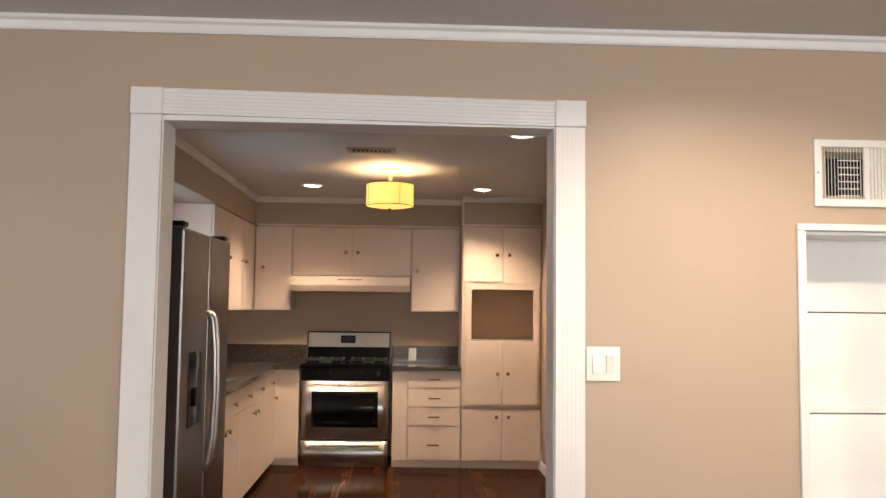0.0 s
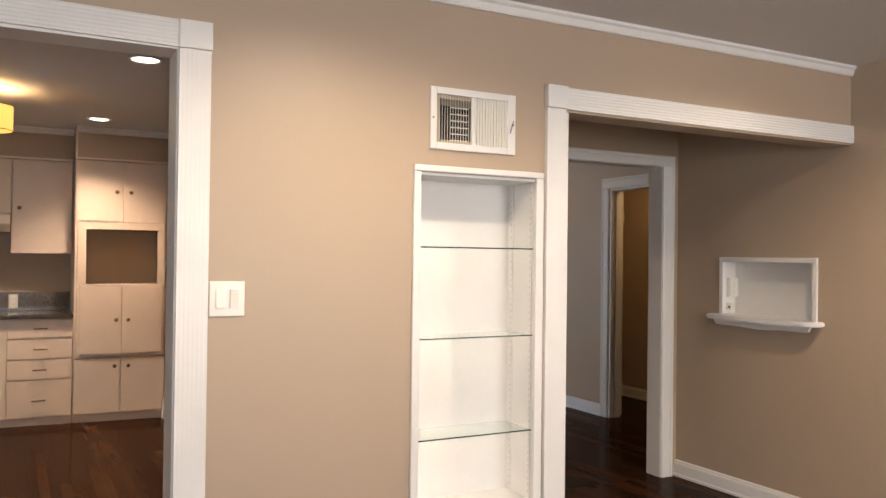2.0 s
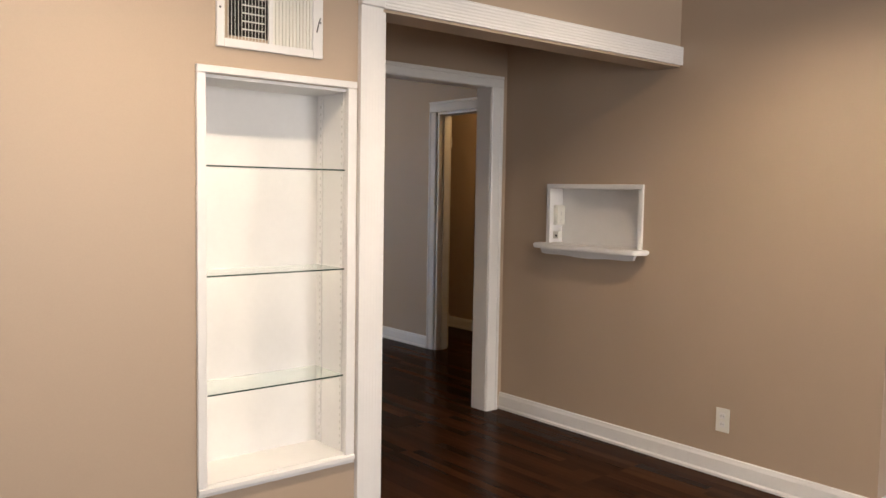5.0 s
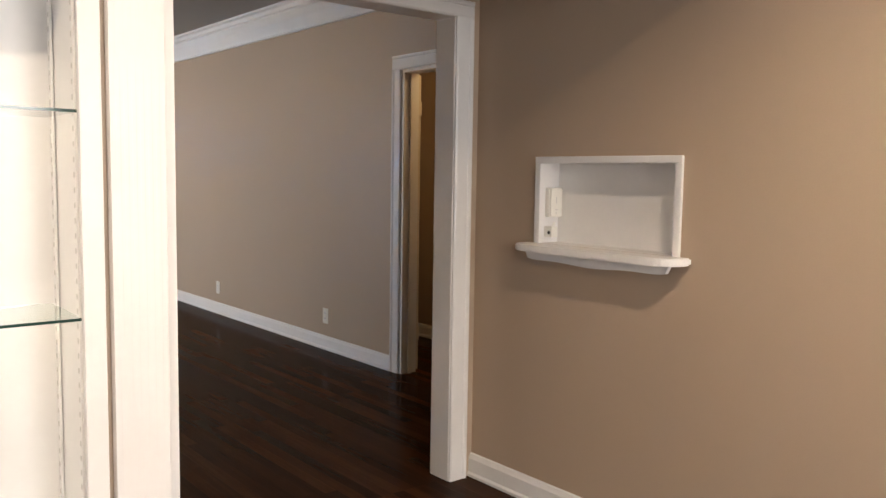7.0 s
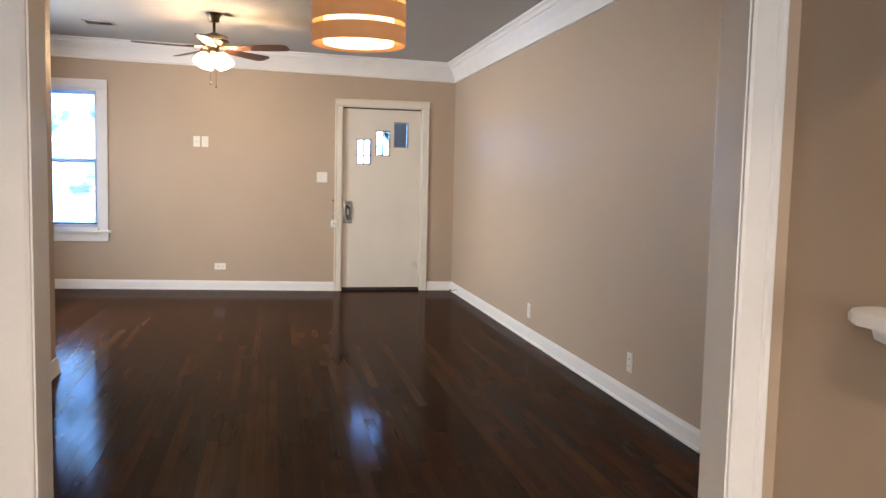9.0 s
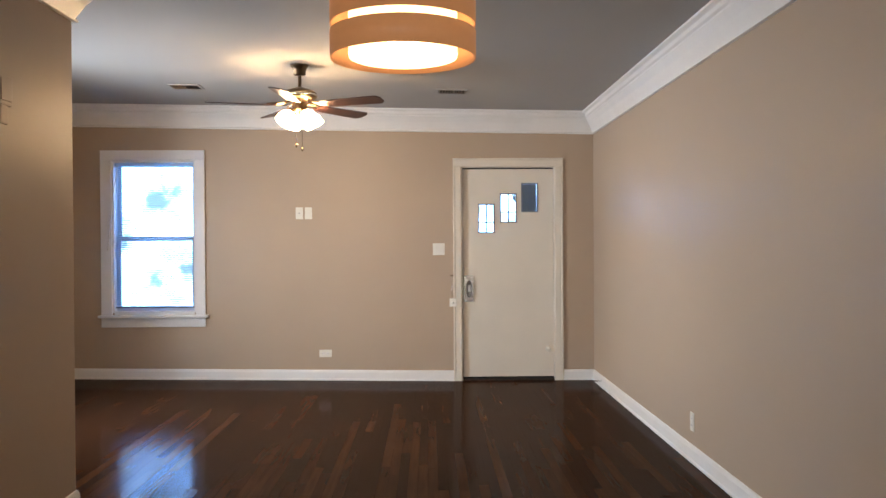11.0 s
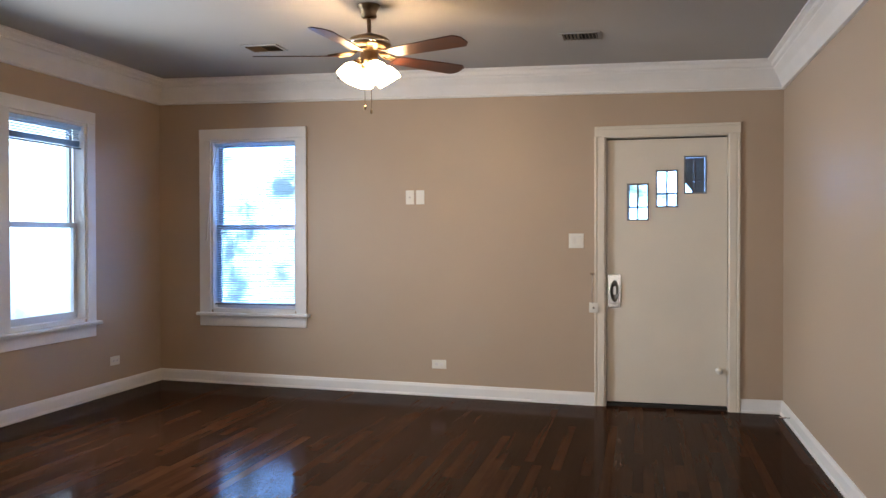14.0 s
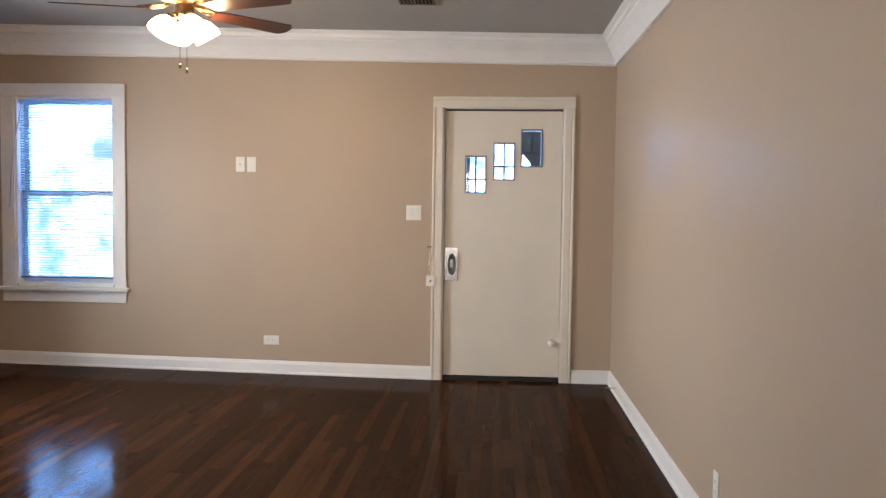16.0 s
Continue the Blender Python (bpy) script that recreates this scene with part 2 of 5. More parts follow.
def backdrop_mat(name, strength, dark, mid, light, ground=1.0):
    """Overexposed garden seen through the windows: white sky, pale foliage."""
    m = bpy.data.materials.new(name)
    m.use_nodes = True
    nt = m.node_tree
    nt.nodes.clear()
    out, em = nt.nodes.new("ShaderNodeOutputMaterial"), nt.nodes.new("ShaderNodeEmission")
    g, n = nt.nodes.new("ShaderNodeNewGeometry"), nt.nodes.new("ShaderNodeTexNoise")
    n.inputs["Scale"].default_value, n.inputs["Detail"].default_value, n.inputs["Roughness"].default_value = 2.6, 5, 0.65
    r = nt.nodes.new("ShaderNodeValToRGB")
    e = r.color_ramp.elements
    e[0].position, e[0].color = 0.38, (*dark, 1)
    e[1].position, e[1].color = 0.54, (*light, 1)
    m2 = e.new(0.45)
    m2.color = (*mid, 1)
    # the ground is less bright than the sky above it
    sep, up = nt.nodes.new("ShaderNodeSeparateXYZ"), nt.nodes.new("ShaderNodeMapRange")
    up.inputs["From Min"].default_value, up.inputs["From Max"].default_value = 0.5, 1.7
    up.inputs["To Min"].default_value, up.inputs["To Max"].default_value = strength * ground, strength
    nt.links.new(g.outputs["Position"], sep.inputs[0])
    nt.links.new(sep.outputs["Z"], up.inputs["Value"])
    nt.links.new(up.outputs[0], em.inputs["Strength"])
    nt.links.new(g.outputs["Position"], n.inputs["Vector"])
    nt.links.new(n.outputs["Fac"], r.inputs["Fac"])
    nt.links.new(r.outputs[0], em.inputs["Color"])
    nt.links.new(em.outputs[0], out.inputs["Surface"])
    return m


GARDEN = backdrop_mat("bright_garden", 19.0, (0.024, 0.044, 0.052), (0.08, 0.145, 0.21), (0.21, 0.45, 1.0))
YARD = backdrop_mat("bright_yard", 7.0, (0.36, 0.52, 0.7), (0.48, 0.68, 0.92), (0.52, 0.74, 1.0), 0.3)


# ---- building helpers ----
def part(name, bm, material, parent=None, label=""):
    me = bpy.data.meshes.new(name)
    bmesh.ops.recalc_face_normals(bm, faces=bm.faces)
    bm.to_mesh(me)
    bm.free()
    me.materials.append(material)
    ob = new(name, me)
    ob.parent = parent
    if label:
        tagged(ob, label)
    return ob


def thing(name, label, category, place=(0, 0, 0), group="", kind=""):
    ob = new(name)
    ob.location = place
    return tagged(ob, label, category, group, kind)


def box(bm, x0, y0, z0, x1, y1, z1, bevel=0.0):
    x0, x1 = sorted((x0, x1))
    y0, y1 = sorted((y0, y1))
    z0, z1 = sorted((z0, z1))
    m = Matrix.Translation(((x0 + x1) / 2, (y0 + y1) / 2, (z0 + z1) / 2)) @ Matrix.Diagonal((x1 - x0, y1 - y0, z1 - z0, 1))
    made = bmesh.ops.create_cube(bm, size=1, matrix=m)
    if bevel:
        edges = list({e for v in made["verts"] for e in v.link_edges})
        bmesh.ops.bevel(bm, geom=edges, offset=bevel, segments=2, affect="EDGES", profile=0.6)
    return bm


def boxes(*rows, bevel=0.0):
    bm = bmesh.new()
    for r in rows:
        box(bm, *r, bevel=bevel)
    return bm


def prism(bm, profile, origin, u, v, w, s0=0.0, s1=0.0):
    """A profile of (a, b) along u and v, drawn out along w; the ends slant by s0 and s1 for mitres."""
    o, u, v, w = Vector(origin), Vector(u), Vector(v), Vector(w)
    d = w.normalized()
    ends = [[bm.verts.new(o + u * a + v * b + e + d * s * a) for a, b in profile] for e, s in ((Vector(), s0), (w, s1))]
    n = len(profile)
    for i in range(n):
        bm.faces.new((ends[0][i], ends[0][(i + 1) % n], ends[1][(i + 1) % n], ends[1][i]))
    bm.faces.new(ends[0][::-1])
    bm.faces.new(ends[1])
    return bm


def lathe(bm, profile, m=Matrix(), steps=24, smooth=True):
    """Turns (radius, height) rows round z."""
    rings = []
    for r, z in profile:
        rings.append([bm.verts.new(m @ Vector((r * math.cos(a), r * math.sin(a), z))) for a in (2 * math.pi * i / steps for i in range(steps))])
    for a, b in zip(rings, rings[1:]):
        for i in range(steps):
            f = bm.faces.new((a[i], a[(i + 1) % steps], b[(i + 1) % steps], b[i]))
            f.smooth = smooth
    for ring in (rings[0], rings[-1]):
        bm.faces.new(ring)
    return bm


def tube(bm, points, r, steps=8):
    pts = [Vector(p) for p in points]
    rings = []
    for i, p in enumerate(pts):
        d = (pts[min(i + 1, len(pts) - 1)] - pts[max(i - 1, 0)]).normalized()
        a = d.orthogonal().normalized() if not rings else (side - d * side.dot(d)).normalized()
        side = a
        b = d.cross(a)
        rings.append([bm.verts.new(p + (a * math.cos(t) + b * math.sin(t)) * r) for t in (2 * math.pi * k / steps for k in range(steps))])
    for a, b in zip(rings, rings[1:]):
        for k in range(steps):
            bm.faces.new((a[k], a[(k + 1) % steps], b[(k + 1) % steps], b[k])).smooth = True
    bm.faces.new(rings[0][::-1])
    bm.faces.new(rings[-1])
    return bm


def wall(name, axis, lo, hi, a0, a1, z0, z1, holes, material, label):
    """A wall lo..hi thick across the axis, a0..a1 long, with rectangular holes (a0, a1, z0, z1) right through it."""
    bm = bmesh.new()
    cuts = sorted({a0, a1, *(c for h in holes for c in h[:2] if a0 < c < a1)})
    for p, q in zip(cuts, cuts[1:]):
        rows = [z0]
        for h in sorted((h for h in holes if h[0] <= p + 1e-6 and h[1] >= q - 1e-6), key=lambda h: h[2]):
            rows += [h[2], h[3]]
        rows.append(z1)
        for s, e in zip(rows[::2], rows[1::2]):
            if e - s > 1e-4:
                box(bm, *((lo, p, s, hi, q, e) if axis == "x" else (p, lo, s, q, hi, e)))
    bmesh.ops.remove_doubles(bm, verts=bm.verts, dist=1e-5)
    seen = {}
    for f in bm.faces:
        seen.setdefault(tuple(sorted(v.index for v in f.verts)), []).append(f)
    bm.verts.index_update()
    inner = [f for f in bm.faces if sum(1 for g in f.verts[0].link_faces if set(g.verts) == set(f.verts)) > 1]
    bmesh.ops.delete(bm, geom=inner, context="FACES_ONLY")
    return tagged(part(name, bm, material), label, "wall", kind="structure")


BASE = [(0, 0), (0.024, 0), (0.024, 0.012), (0.016, 0.02), (0.015, 0.078), (0.011, 0.088), (0.008, 0.098), (0, 0.102)]
CROWN = [(a, b * 0.84) for a, b in ((0, -0.25), (0.022, -0.25), (0.026, -0.24), (0.014, -0.23), (0.03, -0.19), (0.05, -0.14), (0.078, -0.095), (0.084, -0.085),
                                    (0.084, -0.07), (0.1, -0.06), (0.104, -0.03), (0.13, -0.018), (0.13, 0), (0, 0))]
SMALL_CROWN = [(0, -0.048), (0.01, -0.048), (0.014, -0.04), (0.02, -0.02), (0.03, -0.012), (0.03, 0), (0, 0)]
X, Y, Z = (1, 0, 0), (0, 1, 0), (0, 0, 1)
NX, NY = (-1, 0, 0), (0, -1, 0)


def strip(name, profile, origin, out, run, label, category="trim", s0=0.0, s1=0.0, material=None):
    return tagged(part(name, prism(bmesh.new(), profile, origin, out, Z, run, s0, s1), material or WHITE), label, category, kind="structure")


def flutes(width, thick=0.02, count=7, deep=0.0016):
    """Across a fluted casing board: rows of (across, out)."""
    pts = [(0, 0), (0, thick)]
    step = width / count
    for i in range(count):
        a = i * step
        pts += [(a + step * 0.2, thick), (a + step * 0.32, thick - deep), (a + step * 0.68, thick - deep), (a + step * 0.8, thick)]
    return pts + [(width, thick), (width, 0)]


def casing_flat(width, thick=0.018):
    return [(0, 0), (0, thick * 0.75), (0.008, thick), (width - 0.026, thick), (width - 0.022, thick * 0.8), (width - 0.016, thick * 1.15), (width - 0.004, thick * 1.2), (width, thick), (width, 0)]


# ---- large structure ----
wall("wall_dining_north", "y", 2.97, 3.10, -2.6, 4.005, 0, 2.40,
     [(-0.668, 0.688, 0, 2.052), (2.20, 4.005, 0, 1.99), (1.535, 2.065, 0.4, 1.695), (1.625, 1.91, 1.82, 1.975)], TAN,
     "tan painted wall with cased openings and a shelf recess")
wall("wall_dining_east", "x", 4.005, 4.32, 1.94, 4.19, 0, 2.40, [(3.17, 3.812, 1.06, 1.385)], TAN, "tan painted wall with a small white phone niche")
wall("wall_dining_east_back", "x", 4.175, 4.32, -3.0, 1.94, 0, 2.40, [], TAN, "tan painted wall set back by a small jog")
wall("wall_dining_south", "y", -3.12, -3.0, -2.6, 4.32, 0, 2.40, [(-0.2, 1.4, 0.7, 2.2), (2.2, 3.4, 0.7, 2.2)], TAN, "tan painted wall with two windows")
wall("wall_dining_west", "x", -2.72, -2.6, -3.12, 3.10, 0, 2.40, [(-0.4, 1.0, 0.8, 2.1)], TAN, "tan painted wall with a window")
wall("wall_passage_west", "x", 2.12, 2.22, 3.10, 4.19, 0, 2.40, [(3.15, 3.93, 0, 2.0)], TAN, "tan painted wall of the short passage with a closet door")
wall("wall_living_south", "y", 4.19, 4.30, 1.36, 4.95, 0, 2.80, [(2.297, 3.886, 0, 1.99)], TAN, "tan painted wall with a wide white cased opening")
wall("wall_kitchen_east", "x", 1.36, 1.45, 3.10, 7.86, 0, 2.80, [], TAN, "tan painted partition between kitchen and living room")
wall("wall_kitchen_north", "y", 7.78, 7.86, -1.63, 1.36, 0, 2.80, [], TAN, "tan painted wall behind the range")
wall("wall_kitchen_west", "x", -1.63, -1.53, 3.10, 7.78, 0, 2.40, [(4.88, 5.84, 1.08, 2.03)], TAN, "tan painted kitchen wall with a window")
wall("wall_living_west", "x", -0.46, -0.36, 7.86, 11.73, 0, 2.80, [(9.93, 10.74, 0.69, 2.2), (8.94, 9.75, 0.69, 2.2)], TAN, "tan painted wall with a sash window")
wall("wall_living_north", "y", 11.73, 11.88, -0.46, 4.95, 0, 2.80, [(0.144, 0.96, 0.69, 2.17), (3.53, 4.47, 0, 2.1)], TAN,
     "tan painted wall with a window and the front door")
wall("wall_living_east", "x", 4.837, 4.95, 4.30, 11.73, 0, 2.80, [(5.02, 5.86, 0, 1.995)], TAN, "tan painted long wall with a doorway to the hall")
wall("wall_hall_east", "x", 5.74, 5.84, 4.1, 8.0, 0, 2.45, [], TAN, "tan painted hall wall in warm lamplight")
wall("wall_hall_south", "y", 4.1, 4.2, 4.95, 5.74, 0, 2.45, [], TAN, "tan painted end wall of the hall")
wall("wall_hall_north", "y", 7.9, 8.0, 4.95, 5.74, 0, 2.45, [], TAN, "tan painted end wall of the hall")


def slab(name, x0, y0, x1, y1, z0, z1, material, label, category):
    return tagged(part(name, boxes((x0, y0, z0, x1, y1, z1)), material), label, category, kind="structure")


RISE_Z = 2.615


def rise(x):
    """The old living-room ceiling climbs slightly towards the windows."""
    return (4.837 - x) * 0.018


def floor_z(x, y):
    """The old living-room floor has settled: it climbs a little towards the windows."""
    return max(0.0, 3.5 - x) * 0.014 * min(1.0, max(0.0, (y - 4.4) / 3.4))


def sag(ob):
    for v in ob.data.vertices:
        v.co.z += floor_z(v.co.x, v.co.y)


def settle(ob):
    for v in ob.data.vertices:
        v.co.z += rise(v.co.x)


slab("ceiling_dining", -2.72, -3.12, 4.32, 3.10, 2.38, 2.5, CEIL, "smooth white painted ceiling of the dining room", "ceiling")
slab("ceiling_kitchen", -1.63, 3.10, 1.36, 7.78, 2.38, 2.5, CEIL, "white painted kitchen ceiling with recessed lights", "ceiling")
slab("ceiling_passage", 1.45, 3.10, 4.32, 4.19, 2.38, 2.5, CEIL, "white painted ceiling of the passage", "ceiling")
ceiling_living = slab("ceiling_living", -0.46, 4.19, 4.95, 11.88, RISE_Z, 2.9, CEIL_DIM, "white painted living-room ceiling with deep crown moulding", "ceiling")
slab("ceiling_hall", 4.95, 4.1, 5.84, 8.0, 2.4, 2.5, CEIL, "white painted hall ceiling", "ceiling")
FLOOR = tagged(part("floor", boxes((-2.72, -3.12, -0.15, 4.32, 3.10, -0.004), (-1.63, 3.10, -0.15, 4.95, 7.86, -0.004), (-0.46, 7.86, -0.15, 4.95, 11.88, -0.004), (4.95, 4.1, -0.15, 5.84, 8.0, -0.004)), WOOD),
               "dark-stained narrow oak strip flooring, glossy and worn", "floor", kind="structure")
tagged(part("ground", boxes((-400, -400, -0.62, 400, 400, -0.5)), mat("dry_lawn", (0.1, 0.12, 0.05), 0.9, vary=0.4)), "grass and soil round the house", "ground", kind="structure")

# trim: dining room
strip("baseboard", BASE, (4.005, 1.94, 0), NX, (0, 2.25, 0), "white painted baseboard", "baseboard", s0=-1)
strip("baseboard", BASE, (4.005, 1.94, 0), NY, (0.17, 0, 0), "white painted baseboard at the wall jog", "baseboard", s0=-1)
strip("baseboard", BASE, (4.175, -3.0, 0), NX, (0, 4.94, 0), "white painted baseboard", "baseboard")
strip("baseboard", BASE, (-2.6, 2.97, 0), NY, (1.84, 0, 0), "white painted baseboard", "baseboard")
strip("baseboard", BASE, (0.776, 2.97, 0), NY, (1.324, 0, 0), "white painted baseboard", "baseboard")
strip("crown_moulding", SMALL_CROWN, (-2.6, 2.97, 2.38), NY, (6.605, 0, 0), "thin white crown moulding", "moulding")
# trim: kitchen
strip("crown_moulding", SMALL_CROWN, (-1.18, 3.10, 2.38), X, (0, 4.45, 0), "thin white crown moulding above the kitchen soffit", "moulding")
strip("crown_moulding", SMALL_CROWN, (-1.18, 7.55, 2.38), NY, (1.84, 0, 0), "thin white crown moulding above the kitchen soffit", "moulding")
strip("crown_moulding", SMALL_CROWN, (0.66, 7.3, 2.38), NY, (0.7, 0, 0), "thin white crown moulding above the pantry", "moulding")
strip("baseboard", BASE, (1.36, 3.10, 0), NX, (0, 4.2, 0), "white painted kitchen baseboard", "baseboard")
# trim: living room
for org, out, run, s0, s1 in (((4.837, 4.30, 0), NX, (0, 0.62, 0), 0, 0), ((4.837, 5.96, 0), NX, (0, 5.77, 0), 0, 0), ((-0.36, 11.73, 0), NY, (3.82, 0, 0), 0, 0),
                              ((4.54, 11.73, 0), NY, (0.297, 0, 0), 0, 0), ((-0.36, 7.86, 0), X, (0, 3.87, 0), 0, 0), ((-0.36, 7.86, 0), Y, (1.81, 0, 0), 0, 1),
                              ((1.45, 4.30, 0), X, (0, 3.56, 0), 0, 1), ((1.45, 4.30, 0), Y, (0.769, 0, 0), 0, 0), ((3.97, 4.30, 0), Y, (0.867, 0, 0), 0, 0)):
    sag(strip("baseboard", BASE, org, out, run, "white painted baseboard on a tan wall", "baseboard", s0, s1))
for org, out, run, s0, s1 in (((4.837, 4.30, RISE_Z), NX, (0, 7.43, 0), 0, 0), ((-0.36, 11.73, RISE_Z), NY, (5.197, 0, 0), 0, 0), ((-0.36, 7.86, RISE_Z), X, (0, 3.87, 0), 0, 0),
                              ((-0.36, 7.86, RISE_Z), Y, (1.81, 0, 0), 0, 1), ((1.45, 4.30, RISE_Z), X, (0, 3.56, 0), 0, 1), ((1.45, 4.30, RISE_Z), Y, (3.387, 0, 0), 0, 0)):
    settle(strip("crown_moulding", CROWN, org, out, run, "deep white crown moulding of several mouldings", "moulding", s0, s1))
settle(ceiling_living)
for org, out, run in (((5.74, 4.2, 0), NX, (0, 3.7, 0)), ((4.95, 7.9, 0), NY, (0.79, 0, 0)), ((4.95, 5.96, 0), X, (0, 1.94, 0))):
    strip("baseboard", BASE, org, out, run, "white painted hall baseboard", "baseboard")

# fluted casing round the kitchen opening
trim = thing("opening_trim", "white fluted casing with square corner blocks round the kitchen opening", "door casing", kind="structure")
F5 = flutes(0.1, deep=0.0002)
for x, up in ((-0.755, 0.013), (0.675, 0.0)):
    part("side_casing", prism(bmesh.new(), F5, (x, 2.97, 0), X, NY, (0, 0, 2.036 + up)), WHITE, trim)
    part("corner_block", boxes((x - 0.003, 2.942, 2.037 + up, x + 0.103, 2.97, 2.128 + up), bevel=0.004), WHITE, trim)
part("head_casing", prism(bmesh.new(), flutes(0.087), (-0.652, 2.97, 2.053), Z, NY, (1.324, 0, -0.014)), WHITE, trim)
for r in ((-0.668, 2.965, 0, -0.65, 3.105, 2.034), (0.67, 2.965, 0, 0.688, 3.105, 2.034), (-0.668, 2.965, 2.034, 0.688, 3.105, 2.052)):
    part("jamb", boxes(r), WHITE, trim)
trim = thing("opening_trim", "white fluted casing with a corner block on the wide passage opening", "door casing", kind="structure")
part("side_casing", prism(bmesh.new(), flutes(0.092, deep=0.0002), (2.102, 2.97, 0), X, NY, (0, 0, 1.985)), WHITE, trim)
part("corner_block", boxes((2.098, 2.94, 1.986, 2.198, 2.97, 2.078), bevel=0.004), WHITE, trim)
part("head_casing", prism(bmesh.new(), flutes(0.088), (2.2, 2.97, 1.986), Z, NY, (1.804, 0, 0)), WHITE, trim)
part("jamb", boxes((2.2, 2.965, 0, 2.216, 3.105, 1.975)), WHITE, trim)
part("head_jamb", boxes((2.2, 2.965, 1.976, 4.003, 3.105, 1.99)), TAN, trim)
# moulded casing round the opening between passage and living room
trim = thing("opening_trim", "white moulded casing and deep jambs between passage and living room", "door casing", kind="structure")
C8, C6 = casing_flat(0.09), casing_flat(0.068)
for y, out in ((4.19, NY), (4.30, Y)):
    part("side_casing", prism(bmesh.new(), C8, (3.872, y, 0), X, out, (0, 0, 1.973)), WHITE, trim)
    part("side_casing", prism(bmesh.new(), C8, (2.311, y, 0), NX, out, (0, 0, 1.973)), WHITE, trim)
    part("head_casing", prism(bmesh.new(), C6, (2.221, y, 1.973), Z, out, (1.741, 0, 0)), WHITE, trim)
for r in ((3.868, 4.186, 0, 3.886, 4.304, 1.972), (2.297, 4.186, 0, 2.315, 4.304, 1.972), (2.297, 4.186, 1.972, 3.886, 4.304, 1.99)):
    part("jamb", boxes(r), WHITE, trim)
# doorway to the hall
trim = thing("doorway_trim", "white moulded casing and jambs of the hall doorway", "door casing", kind="structure")
for x, out in ((4.837, NX), (4.95, X)):
    part("side_casing", prism(bmesh.new(), C8, (x, 5.868, 0), Y, out, (0, 0, 1.995)), WHITE, trim)
    part("side_casing", prism(bmesh.new(), C8, (x, 5.012, 0), NY, out, (0, 0, 1.995)), WHITE, trim)
    part("head_casing", prism(bmesh.new(), C8, (x, 4.922, 1.996), Z, out, (0, 1.036, 0)), WHITE, trim)
for r in ((4.833, 5.842, 0, 4.954, 5.86, 1.977), (4.833, 5.02, 0, 4.954, 5.038, 1.977), (4.833, 5.02, 1.977, 4.954, 5.86, 1.995)):
    part("jamb", boxes(r), WHITE, trim)
part("door_stop", boxes((4.88, 5.83, 0, 4.91, 5.842, 1.966)), WHITE, trim)


# ---- windows ----
def sash(win, axis, base, a0, a1, z0, z1, rail, bar):
    """One sash frame in the plane at base, and its pane."""
    bm = bmesh.new()
    t = 0.032
    rows = ((a0, z0, a0 + rail, z1), (a1 - rail, z0, a1, z1), (a0 + rail, z0, a1 - rail, z0 + bar), (a0 + rail, z1 - rail * 0.8, a1 - rail, z1))
    for p, s, q, e in rows:
        box(bm, *((base, p, s, base + t, q, e) if axis == "x" else (p, base, s, q, base + t, e)))
    f = part("sash_frame", bm, ALU, win)
    m = base + t / 2
    r = (a0 + rail, z0 + bar, a1 - rail, z1 - rail * 0.8)
    g = boxes((m - 0.002, r[0], r[1], m + 0.002, r[2], r[3]) if axis == "x" else (r[0], m - 0.002, r[1], r[2], m + 0.002, r[3]))
    p = part("pane", g, GLASS, f, "clear glass pane")
    p.visible_shadow = False


def window(name, axis, face, inward, a0, a1, z0, z1, zm, depth, label, casings=True):
    win = thing(name, label, "window", kind="structure")

    def bx(d0, d1, p, q, s, e):
        d0, d1 = face + inward * d0, face + inward * d1
        return (d0, p, s, d1, q, e) if axis == "x" else (p, d0, s, q, d1, e)

    if casings:
        for p, q in ((a0 - 0.1, a0 + 0.004), (a1 - 0.004, a1 + 0.088)):
            part("side_casing", boxes(bx(0, 0.02, p, q, z0 - 0.03, z1), bevel=0.003), WHITE, win)
        part("head_casing", boxes(bx(0, 0.022, a0 - 0.1, a1 + 0.088, z1 + 0.001, z1 + 0.095), bevel=0.003), WHITE, win)
        part("sill", boxes(bx(-0.05, 0.055, a0 - 0.12, a1 + 0.12, z0 - 0.048, z0 - 0.022), bevel=0.006), WHITE, win)
        part("apron", boxes(bx(0, 0.018, a0 - 0.1, a1 + 0.088, z0 - 0.14, z0 - 0.049), bevel=0.003), WHITE, win)
    for p, q, s, e in ((a0, a0 + 0.022, z0, z1), (a1 - 0.022, a1, z0, z1), (a0 + 0.022, a1 - 0.022, z1 - 0.022, z1), (a0 + 0.022, a1 - 0.022, z0 - 0.02, z0 + 0.012)):
        part("jamb", boxes(bx(-depth, 0.002, p, q, s, e)), WHITE, win)
    in_sash = face - inward * 0.07 - (0.032 if inward > 0 else 0)
    out_sash = face - inward * 0.105 - (0.032 if inward > 0 else 0)
    sash(win, axis, out_sash, a0 + 0.022, a1 - 0.022, zm - 0.02, z1 - 0.022, 0.038, 0.036)
    sash(win, axis, in_sash, a0 + 0.022, a1 - 0.022, z0 + 0.012, zm + 0.02, 0.038, 0.05)
    return win


